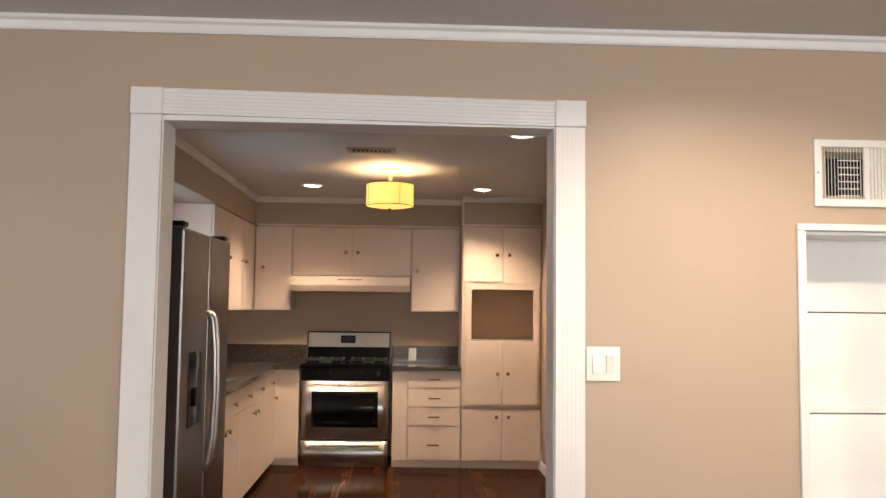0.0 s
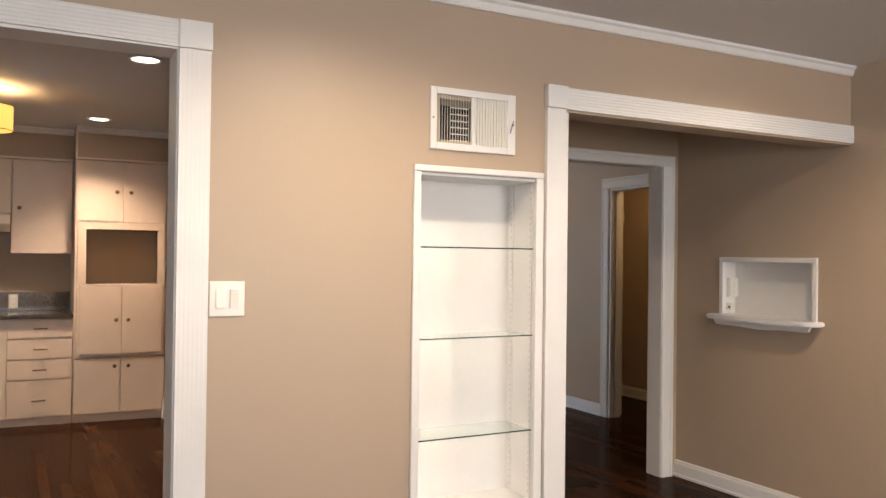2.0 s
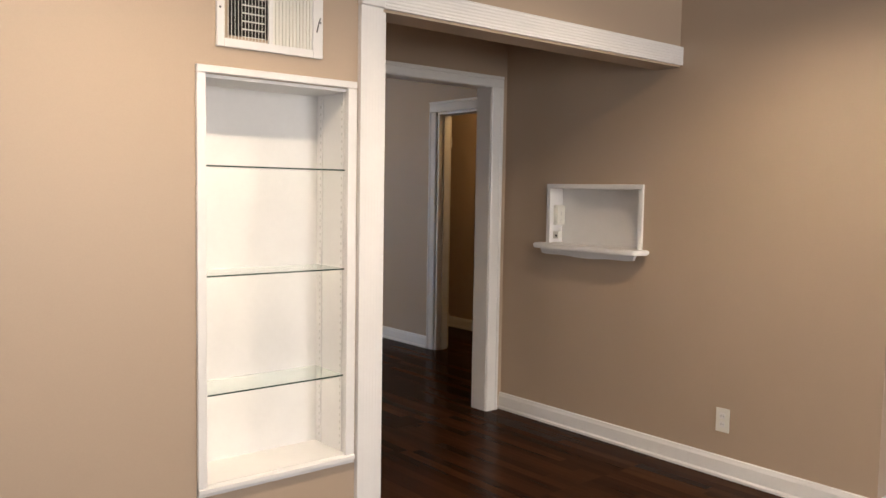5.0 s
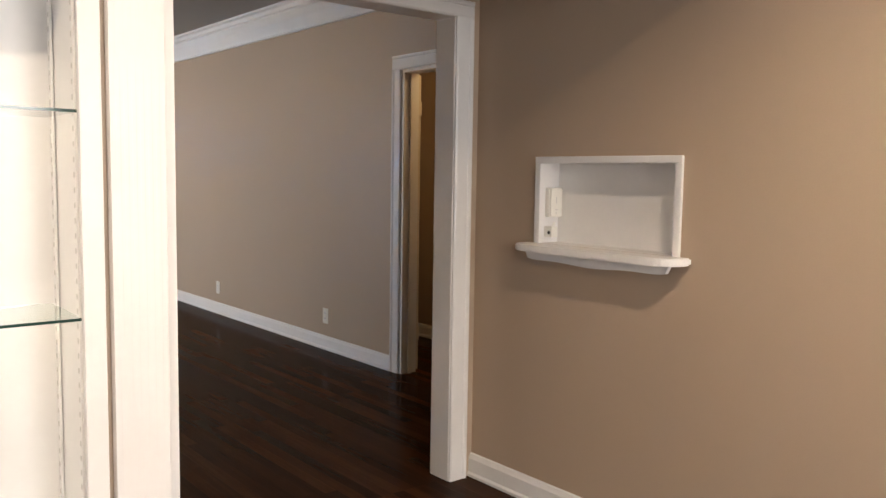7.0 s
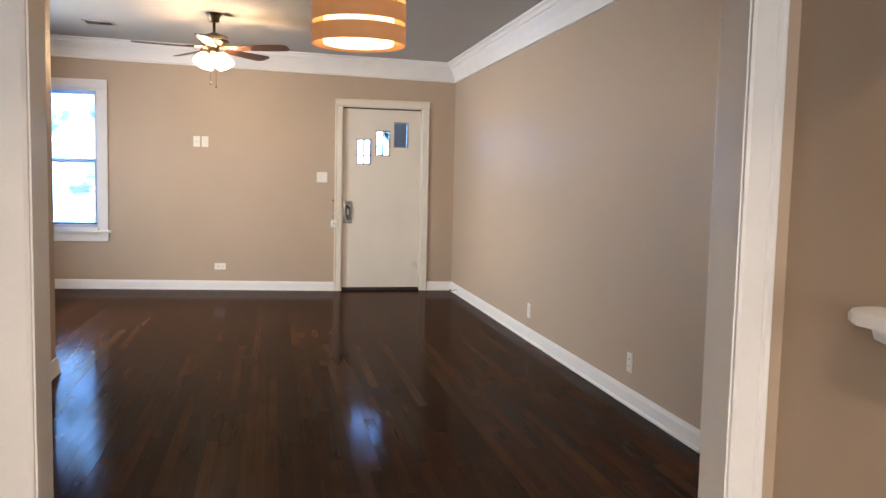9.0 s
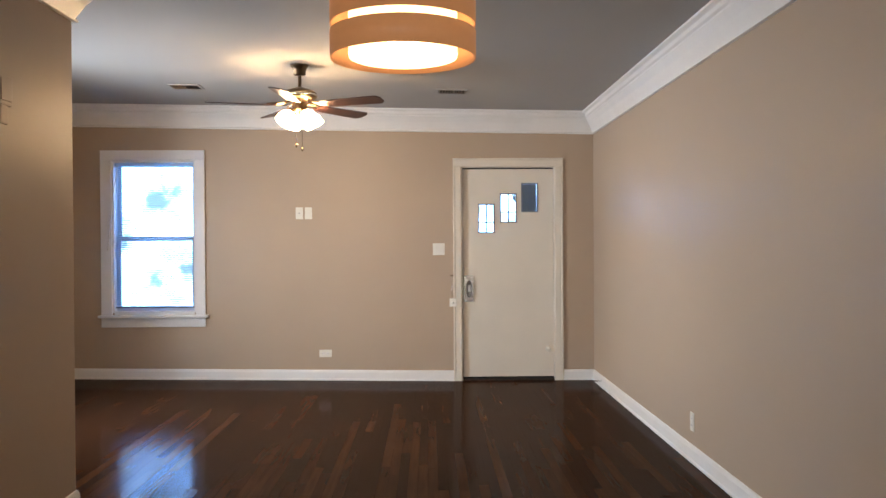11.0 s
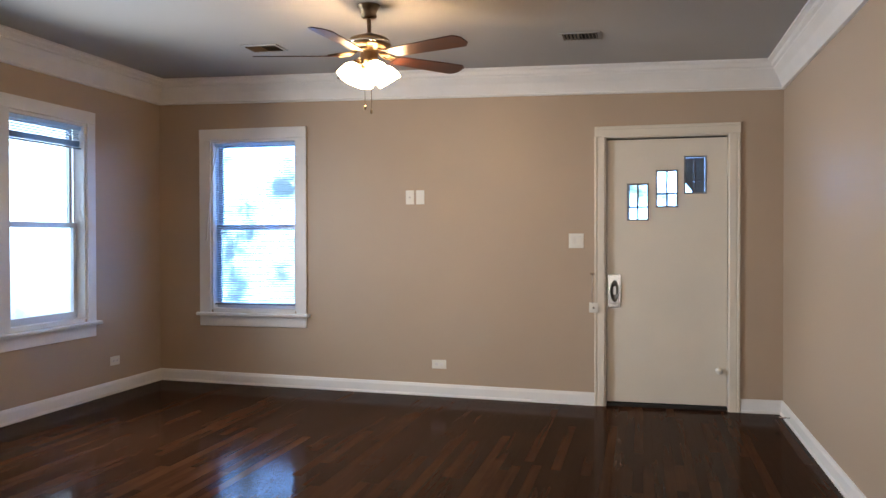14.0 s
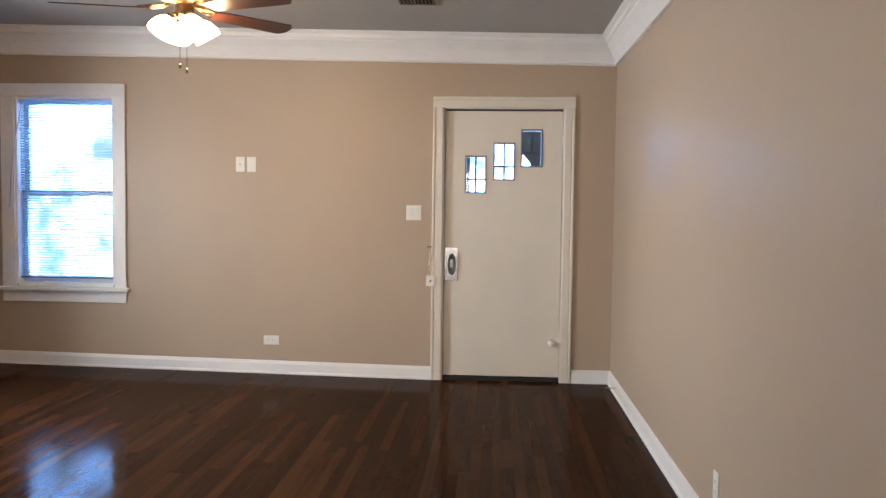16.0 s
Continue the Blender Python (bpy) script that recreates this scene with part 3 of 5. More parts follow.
window("window_1", "y", 11.73, -1, 0.144, 0.96, 0.69, 2.17, 1.41, 0.15, "white double-hung sash window with a lowered mini blind")
window("window_2", "x", -0.36, 1, 9.93, 10.74, 0.69, 2.2, 1.415, 0.1, "white double-hung sash window with its blind drawn up")
window("window_7", "x", -0.36, 1, 8.94, 9.75, 0.69, 2.2, 1.415, 0.1, "white double-hung sash window beside its twin")
window("window_3", "x", -1.53, 1, 4.88, 5.84, 1.08, 2.03, 1.55, 0.1, "white kitchen window over the sink")
window("window_4", "y", -3.0, 1, -0.2, 1.4, 0.7, 2.2, 1.45, 0.12, "white sash window behind the start of the walk")
window("window_5", "y", -3.0, 1, 2.2, 3.4, 0.7, 2.2, 1.45, 0.12, "white sash window behind the start of the walk")
window("window_6", "x", -2.6, 1, -0.4, 1.0, 0.8, 2.1, 1.45, 0.12, "white sash window in the dining-room side wall")
# the glare of the garden outside the living-room windows
tagged(part("backdrop", boxes((-2.6, 13.6, -0.45, 2.9, 13.62, 4.2)), GARDEN), "sunlit garden beyond the far window", "backdrop", kind="structure")
tagged(part("backdrop", boxes((-2.2, 7.9, -0.45, -2.18, 13.5, 4.0)), YARD), "sunlit garden beyond the side window", "backdrop", kind="structure")
tagged(part("backdrop", boxes((-3.3, 3.3, -0.45, -3.28, 7.7, 4.0)), YARD), "sunlit garden beyond the kitchen window", "backdrop", kind="structure")
tagged(part("backdrop", boxes((3.0, 13.3, -0.4, 5.0, 13.32, 3.2)), GARDEN), "sunlit porch beyond the front door", "backdrop", kind="structure")


porch = thing("porch_post", "dark porch post outside the front door", "post", (3.625, 12.9, -0.5))
part("shaft", boxes((-0.085, -0.06, 0, 0.085, 0.06, 3.3), bevel=0.006), IRON, porch)
eave = thing("porch_bracket", "dark arched porch bracket outside the front door", "bracket", (4.17, 12.9, -0.5))
part("arch", prism(bmesh.new(), [(0, 3.3), (0, 2.34), (0.06, 2.27), (0.13, 2.17), (0.2, 2.05), (0.27, 1.9), (0.34, 1.7), (0.7, 1.7), (0.7, 3.3)], (0, 0, 0), X, Z, (0, 0.12, 0)), IRON, eave)
part("bracket_post", boxes((0.36, 0.01, 0, 0.68, 0.11, 1.699)), IRON, eave)


def slat_mesh(length, width, axis, tilt):
    bm = bmesh.new()
    rows = []
    for i in range(4):
        a = (i / 3 - 0.5) * width
        up = 0.0022 * (1 - (2 * i / 3 - 1) ** 2)
        d, z = a * math.cos(tilt) - up * math.sin(tilt), a * math.sin(tilt) + up * math.cos(tilt)
        rows.append([bm.verts.new((s, d, z) if axis == "y" else (d, s, z)) for s in (-length / 2, length / 2)])
    for p, q in zip(rows, rows[1:]):
        bm.faces.new((p[0], p[1], q[1], q[0])).smooth = True
    ext = bmesh.ops.extrude_face_region(bm, geom=list(bm.faces))
    bmesh.ops.translate(bm, vec=(0, 0, 0.0006), verts=[v for v in ext["geom"] if isinstance(v, bmesh.types.BMVert)])
    bmesh.ops.recalc_face_normals(bm, faces=bm.faces)
    me = bpy.data.meshes.new("slat")
    bm.to_mesh(me)
    bm.free()
    me.materials.append(BLIND)
    return me


def blind(axis, base, mid, length, top, heights, tilt, rail_z, label):
    ob = thing("mini_blind", label, "blind", (mid, base, top) if axis == "y" else (base, mid, top))

    def bx(d0, d1, p, q, s, e):
        return (p, d0, s, q, d1, e) if axis == "y" else (d0, p, s, d1, q, e)

    h = length / 2
    part("head_rail", boxes(bx(-0.016, 0.016, -h, h, -0.03, 0), bevel=0.003), BLIND, ob)
    part("bottom_rail", boxes(bx(-0.012, 0.012, -h, h, rail_z - top - 0.012, rail_z - top), bevel=0.003), RAIL, ob)
    me = slat_mesh(length - 0.01, 0.024, axis, tilt)
    for z in heights:
        s = new("slat", me)
        s.parent = ob
        s.location = (0, 0, z - top)
    for f in (-0.3, 0.3):
        a = f * length
        part("cord", tube(bmesh.new(), [(a, 0, -0.02) if axis == "y" else (0, a, -0.02), (a, 0, rail_z - top) if axis == "y" else (0, a, rail_z - top)], 0.0012, 4), BLIND, ob)
    return ob


b1 = blind("y", 11.765, 0.552, 0.765, 2.145, [2.105 - 0.0205 * i for i in range(66)], radians(24), 0.745, "pale blue-white mini blind let down over the window")
part("wand", tube(bmesh.new(), [(-0.35, -0.02, -0.03), (-0.385, -0.07, -0.35), (-0.43, -0.075, -0.85)], 0.006, 6), PLASTIC, b1, "clear tilt wand")
blind("x", -0.395, 10.335, 0.76, 2.175, [2.13 - 0.0185 * i for i in range(4)] + [2.058 - 0.0042 * i for i in range(10)], radians(14), 2.012, "pale mini blind drawn up under the window head")

# ---- front door ----
door = thing("door_1", "cream painted slab front door with three small stepped lites, closed", "door", (3.555, 11.758, 0.035), kind="structure")
W, HGT = 0.89, 2.036
LITES = [(0.15, 1.41), (0.367, 1.51), (0.575, 1.612)]
bm = bmesh.new()
cuts = sorted({0, W, *(c for a, _ in LITES for c in (a, a + 0.165))})
for p, q in zip(cuts, cuts[1:]):
    zs = [0]
    for a, z in LITES:
        if a <= p + 1e-6 and a + 0.165 >= q - 1e-6:
            zs += [z, z + 0.288]
    zs.append(HGT)
    for s, e in zip(zs[::2], zs[1::2]):
        box(bm, p, 0, s, q, 0.045, e)
part("slab", bm, CREAM, door)
for i, (a, z) in enumerate(LITES):
    lite = part("lite_frame", boxes((a, -0.006, z, a + 0.012, 0.05, z + 0.288), (a + 0.153, -0.006, z, a + 0.165, 0.05, z + 0.288),
                                    (a + 0.012, -0.006, z, a + 0.153, 0.05, z + 0.012), (a + 0.012, -0.006, z + 0.276, a + 0.153, 0.05, z + 0.288)), DUCT, door, "dull grey metal lite frame")
    part("pane", boxes((a + 0.012, 0.02, z + 0.012, a + 0.153, 0.024, z + 0.276)), GLASS, lite).visible_shadow = False
    part("muntin", boxes((a + 0.076, 0.006, z + 0.012, a + 0.09, 0.019, z + 0.276), (a + 0.012, 0.0065, z + 0.098, a + 0.153, 0.0185, z + 0.112)), LEAD, lite)
lock = part("escutcheon", boxes((0.006, -0.006, 0.735, 0.105, 0, 0.99), bevel=0.002), LOCK, door, "worn chrome rectangular lock plate")
oval = Matrix.Translation((0.058, -0.006, 0.862)) @ Matrix.Diagonal((1, 1, 2.5, 1)) @ pose(0, 0, 0, 90)
part("knob_guard", lathe(bmesh.new(), [(0.034, 0), (0.034, 0.012), (0.031, 0.022), (0.026, 0.024), (0.024, 0.012), (0.002, 0.011)], oval, 28), PEWTER, lock, "dark oval chrome guard")
part("latch_case", boxes((0.045, -0.034, 0.835, 0.071, -0.018, 0.9), bevel=0.006), STEEL, lock, "bright latch turn")
for z in (0.22, 1.75):
    bm = boxes((W - 0.006, -0.004, z, W + 0.02, 0.004, z + 0.13), bevel=0.002)
    lathe(bm, [(0.006, 0), (0.006, 0.13)], Matrix.Translation((W + 0.004, -0.008, z)), 10)
    part("hinge", bm, CREAM, door)
bm = lathe(bmesh.new(), [(0.024, 0), (0.02, 0.012), (0.014, 0.05), (0.022, 0.055), (0.022, 0.07), (0.004, 0.073)], Matrix.Translation((W - 0.06, 0, 0.27)) @ pose(0, 0, 0, 90), 12)
part("bumper", bm, PLASTIC, door, "white rubber bumper")
trim = thing("door_trim", "cream painted casing and jambs round the front door", "door casing", kind="structure")
DC = casing_flat(0.082)
part("side_casing", prism(bmesh.new(), DC, (3.542, 11.73, 0), NX, NY, (0, 0, 2.094)), CREAM, trim)
part("side_casing", prism(bmesh.new(), DC, (4.452, 11.73, 0), X, NY, (0, 0, 2.094)), CREAM, trim)
part("head_casing", prism(bmesh.new(), DC, (3.46, 11.73, 2.094), Z, NY, (1.074, 0, 0)), CREAM, trim)
for r in ((3.53, 11.728, 0, 3.551, 11.882, 2.086), (4.449, 11.728, 0, 4.47, 11.882, 2.086), (3.53, 11.728, 2.086, 4.47, 11.882, 2.1)):
    part("jamb", boxes(r), CREAM, trim)
# stop coloured near black, so the shade in the door gap is painted in
part("stop", boxes((3.551, 11.806, 0.0245, 3.575, 11.83, 2.086), (4.425, 11.806, 0.0245, 4.449, 11.83, 2.086), (3.575, 11.806, 2.06, 4.425, 11.83, 2.086), (3.575, 11.806, 0.0245, 4.425, 11.83, 0.05)), RUBBER, trim, "door stop coloured dark for the shaded gap")
part("threshold", boxes((3.551, 11.735, 0, 4.449, 11.88, 0.024), bevel=0.004), DARK, trim, "dark worn threshold")
chain = thing("door_chain", "small white door-chain lock on the casing", "lock", (3.455, 11.712, 0.77))
part("keeper", boxes((-0.035, -0.014, -0.04, 0.035, -0.001, 0.04), bevel=0.004), PLASTIC, chain)
part("pin", lathe(bmesh.new(), [(0.008, 0), (0.008, 0.02), (0.003, 0.022)], pose(0, -0.014, 0, 90), 10), CHROME, chain)
part("link_chain", tube(bmesh.new(), [(-0.01, -0.012, 0.03), (-0.012, -0.012, 0.12), (-0.01, -0.012, 0.262)], 0.0025, 6), CHROME, chain)
part("anchor", boxes((-0.028, -0.012, 0.255, 0.006, -0.001, 0.268), bevel=0.002), BRASS, chain)

# hall door, swung fully open into the hall
hd = thing("door_2", "cream painted panelled hall door standing open", "door", (4.975, 5.875, 0.01), kind="structure")
hd.rotation_euler = (0, 0, radians(78))
bm = boxes((0, -0.018, 0, 0.78, 0.018, 1.96))
part("slab", bm, CREAM, hd)
for z0, z1 in ((0.2, 0.85), (1.0, 1.8)):
    part("panel_moulding", boxes((0.12, 0.018, z0, 0.66, 0.024, z1), bevel=0.004), CREAM, hd)
for z in (0.2, 1.7):
    part("hinge", boxes((-0.012, -0.02, z, 0.004, 0.02, z + 0.09), bevel=0.002), CREAM, hd)

# closet door in the passage
cd = thing("door_3", "white painted closet door, closed, with a round chrome knob", "door", (2.205, 3.15, 0.01), kind="structure")
part("slab", boxes((-0.03, 0.012, 0, 0.004, 0.768, 1.98)), WHITE, cd)
bm = lathe(bmesh.new(), [(0.028, 0), (0.028, 0.008), (0.012, 0.012), (0.011, 0.035), (0.024, 0.045), (0.03, 0.06), (0.027, 0.075), (0.016, 0.084), (0.003, 0.086)],
           Matrix.Translation((0.004, 0.072, 0.86)) @ pose(0, 0, 0, 0, 90), 24)
part("knob", bm, CHROME, cd)
trim = thing("closet_trim", "white painted casing of the closet door", "door casing", kind="structure")
part("side_casing", boxes((2.22, 3.932, 0, 2.236, 3.99, 2.0), bevel=0.003), WHITE, trim)
part("head_casing", boxes((2.22, 3.11, 2.001, 2.236, 3.99, 2.06), bevel=0.003), WHITE, trim)


# ---- dining room: shelf recess, grille, phone niche, plates ----
rec = thing("recessed_shelf", "white built-in wall recess with three glass shelves", "shelf", (1.8, 2.97, 0.4))
X0, X1, ZB, ZT = -0.262, 0.262, 0.0, 1.292
part("back_panel", boxes((X0 - 0.012, 0.205, ZB, X1 + 0.012, 0.217, ZT)), WHITE, rec)
for x in (X0 - 0.014, X1 + 0.002):
    part("side_panel", boxes((x, 0.001, ZB, x + 0.012, 0.204, ZT)), WHITE, rec)
part("top_panel", boxes((X0, 0.001, ZT - 0.008, X1, 0.204, ZT + 0.002)), WHITE, rec)
part("bottom_panel", boxes((X0, 0.001, ZB - 0.002, X1, 0.204, ZB + 0.012)), WHITE, rec)
for r in ((X0 - 0.024, -0.014, ZB - 0.005, X0 + 0.006, 0, ZT + 0.004), (X1 - 0.006, -0.014, ZB - 0.005, X1 + 0.03, 0, ZT + 0.004), (X0 - 0.024, -0.015, ZT + 0.005, X1 + 0.03, 0, ZT + 0.028)):
    part("face_trim", boxes(r, bevel=0.003), WHITE, rec)
part("bottom_trim", prism(bmesh.new(), [(0, -0.026), (0.012, -0.026), (0.014, -0.014), (0.02, -0.012), (0.02, 0), (0.012, 0.006), (0, 0.006)], (X0 - 0.024, 0, 0.004), NY, Z, (X1 - X0 + 0.054, 0, 0)), WHITE, rec)
for x, s in ((X0, 1), (X1, -1)):
    for y in (0.03, 0.17):
        bm = bmesh.new()
        box(bm, x, y - 0.008, ZB + 0.014, x + s * 0.004, y + 0.008, ZT - 0.01)
        std = part("shelf_standard", bm, WHITE, rec)
        bm = bmesh.new()
        for i in range(48):
            z = 0.04 + i * 0.0255
            box(bm, x + s * 0.004, y - 0.003, z, x + s * 0.0046, y + 0.003, z + 0.009)
        part("slot_strip", bm, CASE_SLOT, std)
for z in (1.013, 0.668, 0.29):
    sh = part("glass_shelf", boxes((X0 + 0.003, 0.012, z, X1 - 0.003, 0.2, z + 0.005)), SHELF_GLASS, rec, "clear greenish glass shelf")
    sh.visible_shadow = False
    part("front_edge", boxes((X0 + 0.003, 0.0105, z, X1 - 0.003, 0.012, z + 0.005)), SHELF_EDGE, sh).visible_shadow = False

gr = thing("return_air_grille", "white steel return-air grille with upright louvres, half open", "grille", (1.58, 2.97, 1.782))
GW, GH = 0.374, 0.234
for r in ((0, -0.012, 0, 0.024, 0, GH), (GW - 0.036, -0.012, 0, GW, 0, GH), (0.024, -0.012, 0, GW - 0.036, 0, 0.026), (0.024, -0.012, GH - 0.026, GW - 0.036, 0, GH), (0.176, -0.0115, 0.026, 0.19, 0, GH - 0.026)):
    part("frame", boxes(r, bevel=0.002), WHITE, gr)
part("duct", boxes((0.045, 0.125, 0.03, 0.33, 0.13, 0.2), (0.042, 0.0, 0.03, 0.046, 0.125, 0.2)), DARK, gr, "dark duct behind the louvres")
for i in range(13):
    x = 0.029 + i * 0.0115
    bm = boxes((-0.0008, -0.005, 0.026, 0.0008, 0.005, GH - 0.026))
    bmesh.ops.transform(bm, matrix=pose(x, -0.003, 0, 0, 0, -24), verts=bm.verts)
    part("louvre", bm, PLASTIC, gr)
for i in range(12):
    x = 0.196 + i * 0.0125
    bm = boxes((-0.0066, -0.0012, 0.026, 0.0066, 0.0012, GH - 0.026))
    bmesh.ops.transform(bm, matrix=pose(x, -0.003, 0, 0, 0, 20), verts=bm.verts)
    part("louvre", bm, PLASTIC, gr)
for i in range(6):
    part("rear_vane", boxes((0.1, 0.018, 0.04 + i * 0.025, 0.175, 0.024, 0.0435 + i * 0.025)), PLASTIC, gr)
part("lever", tube(bmesh.new(), [(GW - 0.024, -0.013, 0.085), (GW - 0.023, -0.024, 0.115), (GW - 0.018, -0.026, 0.13)], 0.0022, 6), DUCT, gr)
for x in (0.011, GW - 0.01):
    part("screw", lathe(bmesh.new(), [(0.004, 0), (0.003, 0.0015), (0.0005, 0.002)], pose(x, -0.012, GH / 2, 90), 8), DUCT, gr)


def plate(kind, place, turn, label, cat, upright=True, gangs=1, painted=False, group=""):
    """A wall plate whose back lies on the wall; turn: degrees round z (0 faces -y)."""
    ob = thing(kind, label, cat, place, group)
    ob.rotation_euler = (0, 0, radians(turn))
    w, h = (0.07 + 0.0455 * (gangs - 1), 0.115) if upright else (0.12, 0.072)
    base = part("plate", boxes((-w / 2, -0.006, -h / 2, w / 2, 0, h / 2), bevel=0.0025), TAN if painted else PLASTIC, ob)
    return ob, base


def rocker_switch(place, turn, label, gangs):
    ob, base = plate("light_switch", place, turn, label, "switch", gangs=gangs)
    for i in range(gangs):
        x = (i - (gangs - 1) / 2) * 0.046
        part("surround", boxes((x - 0.018, -0.0072, -0.035, x + 0.018, -0.006, 0.035)), WHITE, ob)
        bm = boxes((-0.0145, -0.004, -0.031, 0.0145, 0.003, 0.031), bevel=0.0015)
        bmesh.ops.transform(bm, matrix=pose(x, -0.008, 0, 6 if i % 2 else -6), verts=bm.verts)
        part("rocker", bm, PLASTIC, ob)
    return ob


def outlet(place, turn, label, upright=True, white=True):
    ob, base = plate("wall_outlet", place, turn, label, "outlet", upright, group="wall outlets")
    for s in (-0.02, 0.02):
        x, z = (0, s) if upright else (s * 1.0, 0)
        f = part("socket", boxes((x - 0.014, -0.008, z - 0.014, x + 0.014, -0.006, z + 0.014), bevel=0.002), WHITE, ob)
        part("slot_pair", boxes((x - 0.007, -0.0085, z - 0.004, x - 0.005, -0.008, z + 0.005), (x + 0.005, -0.0085, z - 0.004, x + 0.007, -0.008, z + 0.005)), DARK, f)
    return ob


rocker_switch((0.84, 2.97, 1.233), 0, "white double rocker switch on the tan wall", 2)
outlet((1.22, 2.97, 0.375), 0, "white duplex outlet low on the dining wall")
outlet((4.005, 2.655, 0.275), -90, "white duplex outlet low on the tan wall")
outlet((4.837, 8.745, 0.243), -90, "ivory outlet low on the long living-room wall")
outlet((4.837, 6.81, 0.253), -90, "ivory outlet low on the long living-room wall near the hall door")
outlet((2.207, 11.73, 0.28), 0, "white outlet set sideways above the far baseboard", upright=False)
outlet((-0.36, 11.075, 0.318), 90, "white outlet low beside the side window", upright=False)
outlet((1.45, 7.03, 0.26), 90, "brown-painted outlet on the partition end wall")
rocker_switch((3.318, 11.73, 1.29), 0, "ivory double switch beside the front door", 2)
ob, base = plate("wall_plate", (1.962, 11.73, 1.648), 0, "white thermostat wall plate with a small dark mark", "wall plate")
part("button", boxes((-0.007, -0.009, -0.006, 0.007, -0.006, 0.006), bevel=0.001), STEEL, ob)
plate("wall_plate", (2.05, 11.73, 1.648), 0, "white blank wall plate", "wall plate")
ob, base = plate("wall_plate", (5.74, 6.33, 1.2), -90, "ivory switch plate in the hall", "wall plate")
# painted-over box on the partition
pb = thing("painted_bracket", "tan-painted doorbell chime cover on the partition", "bracket", (1.45, 7.2, 2.0))
bm = boxes((-0.02, -0.062, -0.062, 0.013, 0.058, 0.066), bevel=0.009)
box(bm, -0.02, -0.034, -0.14, 0.008, 0.03, -0.05, bevel=0.007)
part("cover", bm, TAN, pb)
part("rim", boxes((0.01, -0.046, -0.044, 0.019, 0.04, 0.05), bevel=0.004), TAN, pb)

# phone niche
ni = thing("phone_niche", "white recessed phone niche with a small curved ledge", "niche", (4.005, 3.491, 1.06))
NW, NH, ND = 0.321, 0.325, 0.1
part("back_panel", boxes((ND, -NW, 0, ND + 0.01, NW, NH)), WHITE, ni)
for r in ((0.001, -NW, 0, ND, -NW + 0.008, NH), (0.001, NW - 0.008, 0, ND, NW, NH), (0.001, -NW + 0.008, NH - 0.008, ND, NW - 0.008, NH)):
    part("lining", boxes(r), WHITE, ni)
for r in ((-0.012, -NW - 0.016, 0, 0, -NW + 0.012, NH - 0.012), (-0.012, NW - 0.012, 0, 0, NW + 0.016, NH - 0.012), (-0.013, -NW - 0.016, NH - 0.012, 0, NW + 0.016, NH + 0.014)):
    part("face_frame", boxes(r, bevel=0.003), WHITE, ni)


def rounded_ledge(half, deep, z0, z1, back):
    """A shelf with a straight front and rounded corners."""
    pts = [(back, -half), (back, half)]
    r = deep * 0.6
    for i in range(9):
        a = i / 8 * math.pi / 2
        pts.append((-(deep - r) - r * math.sin(a), half - r + r * math.cos(a)))
    for i in range(9):
        a = i / 8 * math.pi / 2
        pts.append((-(deep - r) - r * math.cos(a), -(half - r) - r * math.sin(a)))
    return prism(bmesh.new(), pts, (0, 0, z0), X, Y, (0, 0, z1 - z0))


led = rounded_ledge(0.378, 0.112, -0.026, 0.0, 0.0)
bmesh.ops.bevel(led, geom=[e for e in led.edges if abs(e.verts[0].co.z - e.verts[1].co.z) < 1e-5], offset=0.005, segments=2, affect="EDGES")
part("ledge", led, WHITE, ni, "white ledge with rounded corners")
part("niche_floor", boxes((0.001, -NW, -0.01, ND, NW, 0.001)), WHITE, ni)
# scalloped apron under the ledge
pts = [(-0.335, 0)]
for i in range(25):
    u = i / 24
    pts.append((-0.32 + 0.64 * u, -0.026 - 0.003 * math.cos(u * 4 * math.pi) - 0.012 * math.sin(math.pi * u) ** 0.5))
pts.append((0.335, 0))
part("apron", prism(bmesh.new(), pts, (-0.06, 0, -0.027), Y, Z, (0.018, 0, 0)), WHITE, ni)
part("bracket_block", boxes((-0.042, -0.25, -0.05, -0.001, 0.25, -0.027)), WHITE, ni)
jk = thing("phone_jack", "ivory surface-mount phone box on the niche side", "phone jack", (4.05, 3.803, 1.22))
part("housing", boxes((-0.024, -0.024, -0.058, 0.046, -0.001, 0.058), bevel=0.004), PLASTIC, jk)
part("cover", boxes((-0.021, -0.031, -0.055, 0.043, -0.0235, 0.055), bevel=0.003), PLASTIC, jk)
part("label_bar", boxes((0.007, -0.0318, -0.004, 0.011, -0.0312, 0.022), (0.002, -0.0318, -0.03, 0.016, -0.0312, -0.026), (0.006, -0.0318, -0.044, 0.012, -0.0312, -0.038)), CASE_SLOT, jk)
part("cord", tube(bmesh.new(), [(0.03, -0.004, -0.09), (0.012, -0.02, -0.078), (-0.008, -0.034, -0.082), (-0.016, -0.036, -0.1)], 0.0022, 6), PLASTIC, jk, "short white phone cord")
jk = thing("cable_jack", "small white cable jack with a dark port", "phone jack", (4.028, 3.805, 1.104))
part("housing", boxes((-0.004, -0.045, -0.02, 0.03, -0.001, 0.022), bevel=0.004), PLASTIC, jk)
part("port", lathe(bmesh.new(), [(0.007, 0), (0.007, 0.002), (0.002, 0.0022)], pose(-0.004, -0.03, -0.002, 0, -90), 10), DARK, jk)

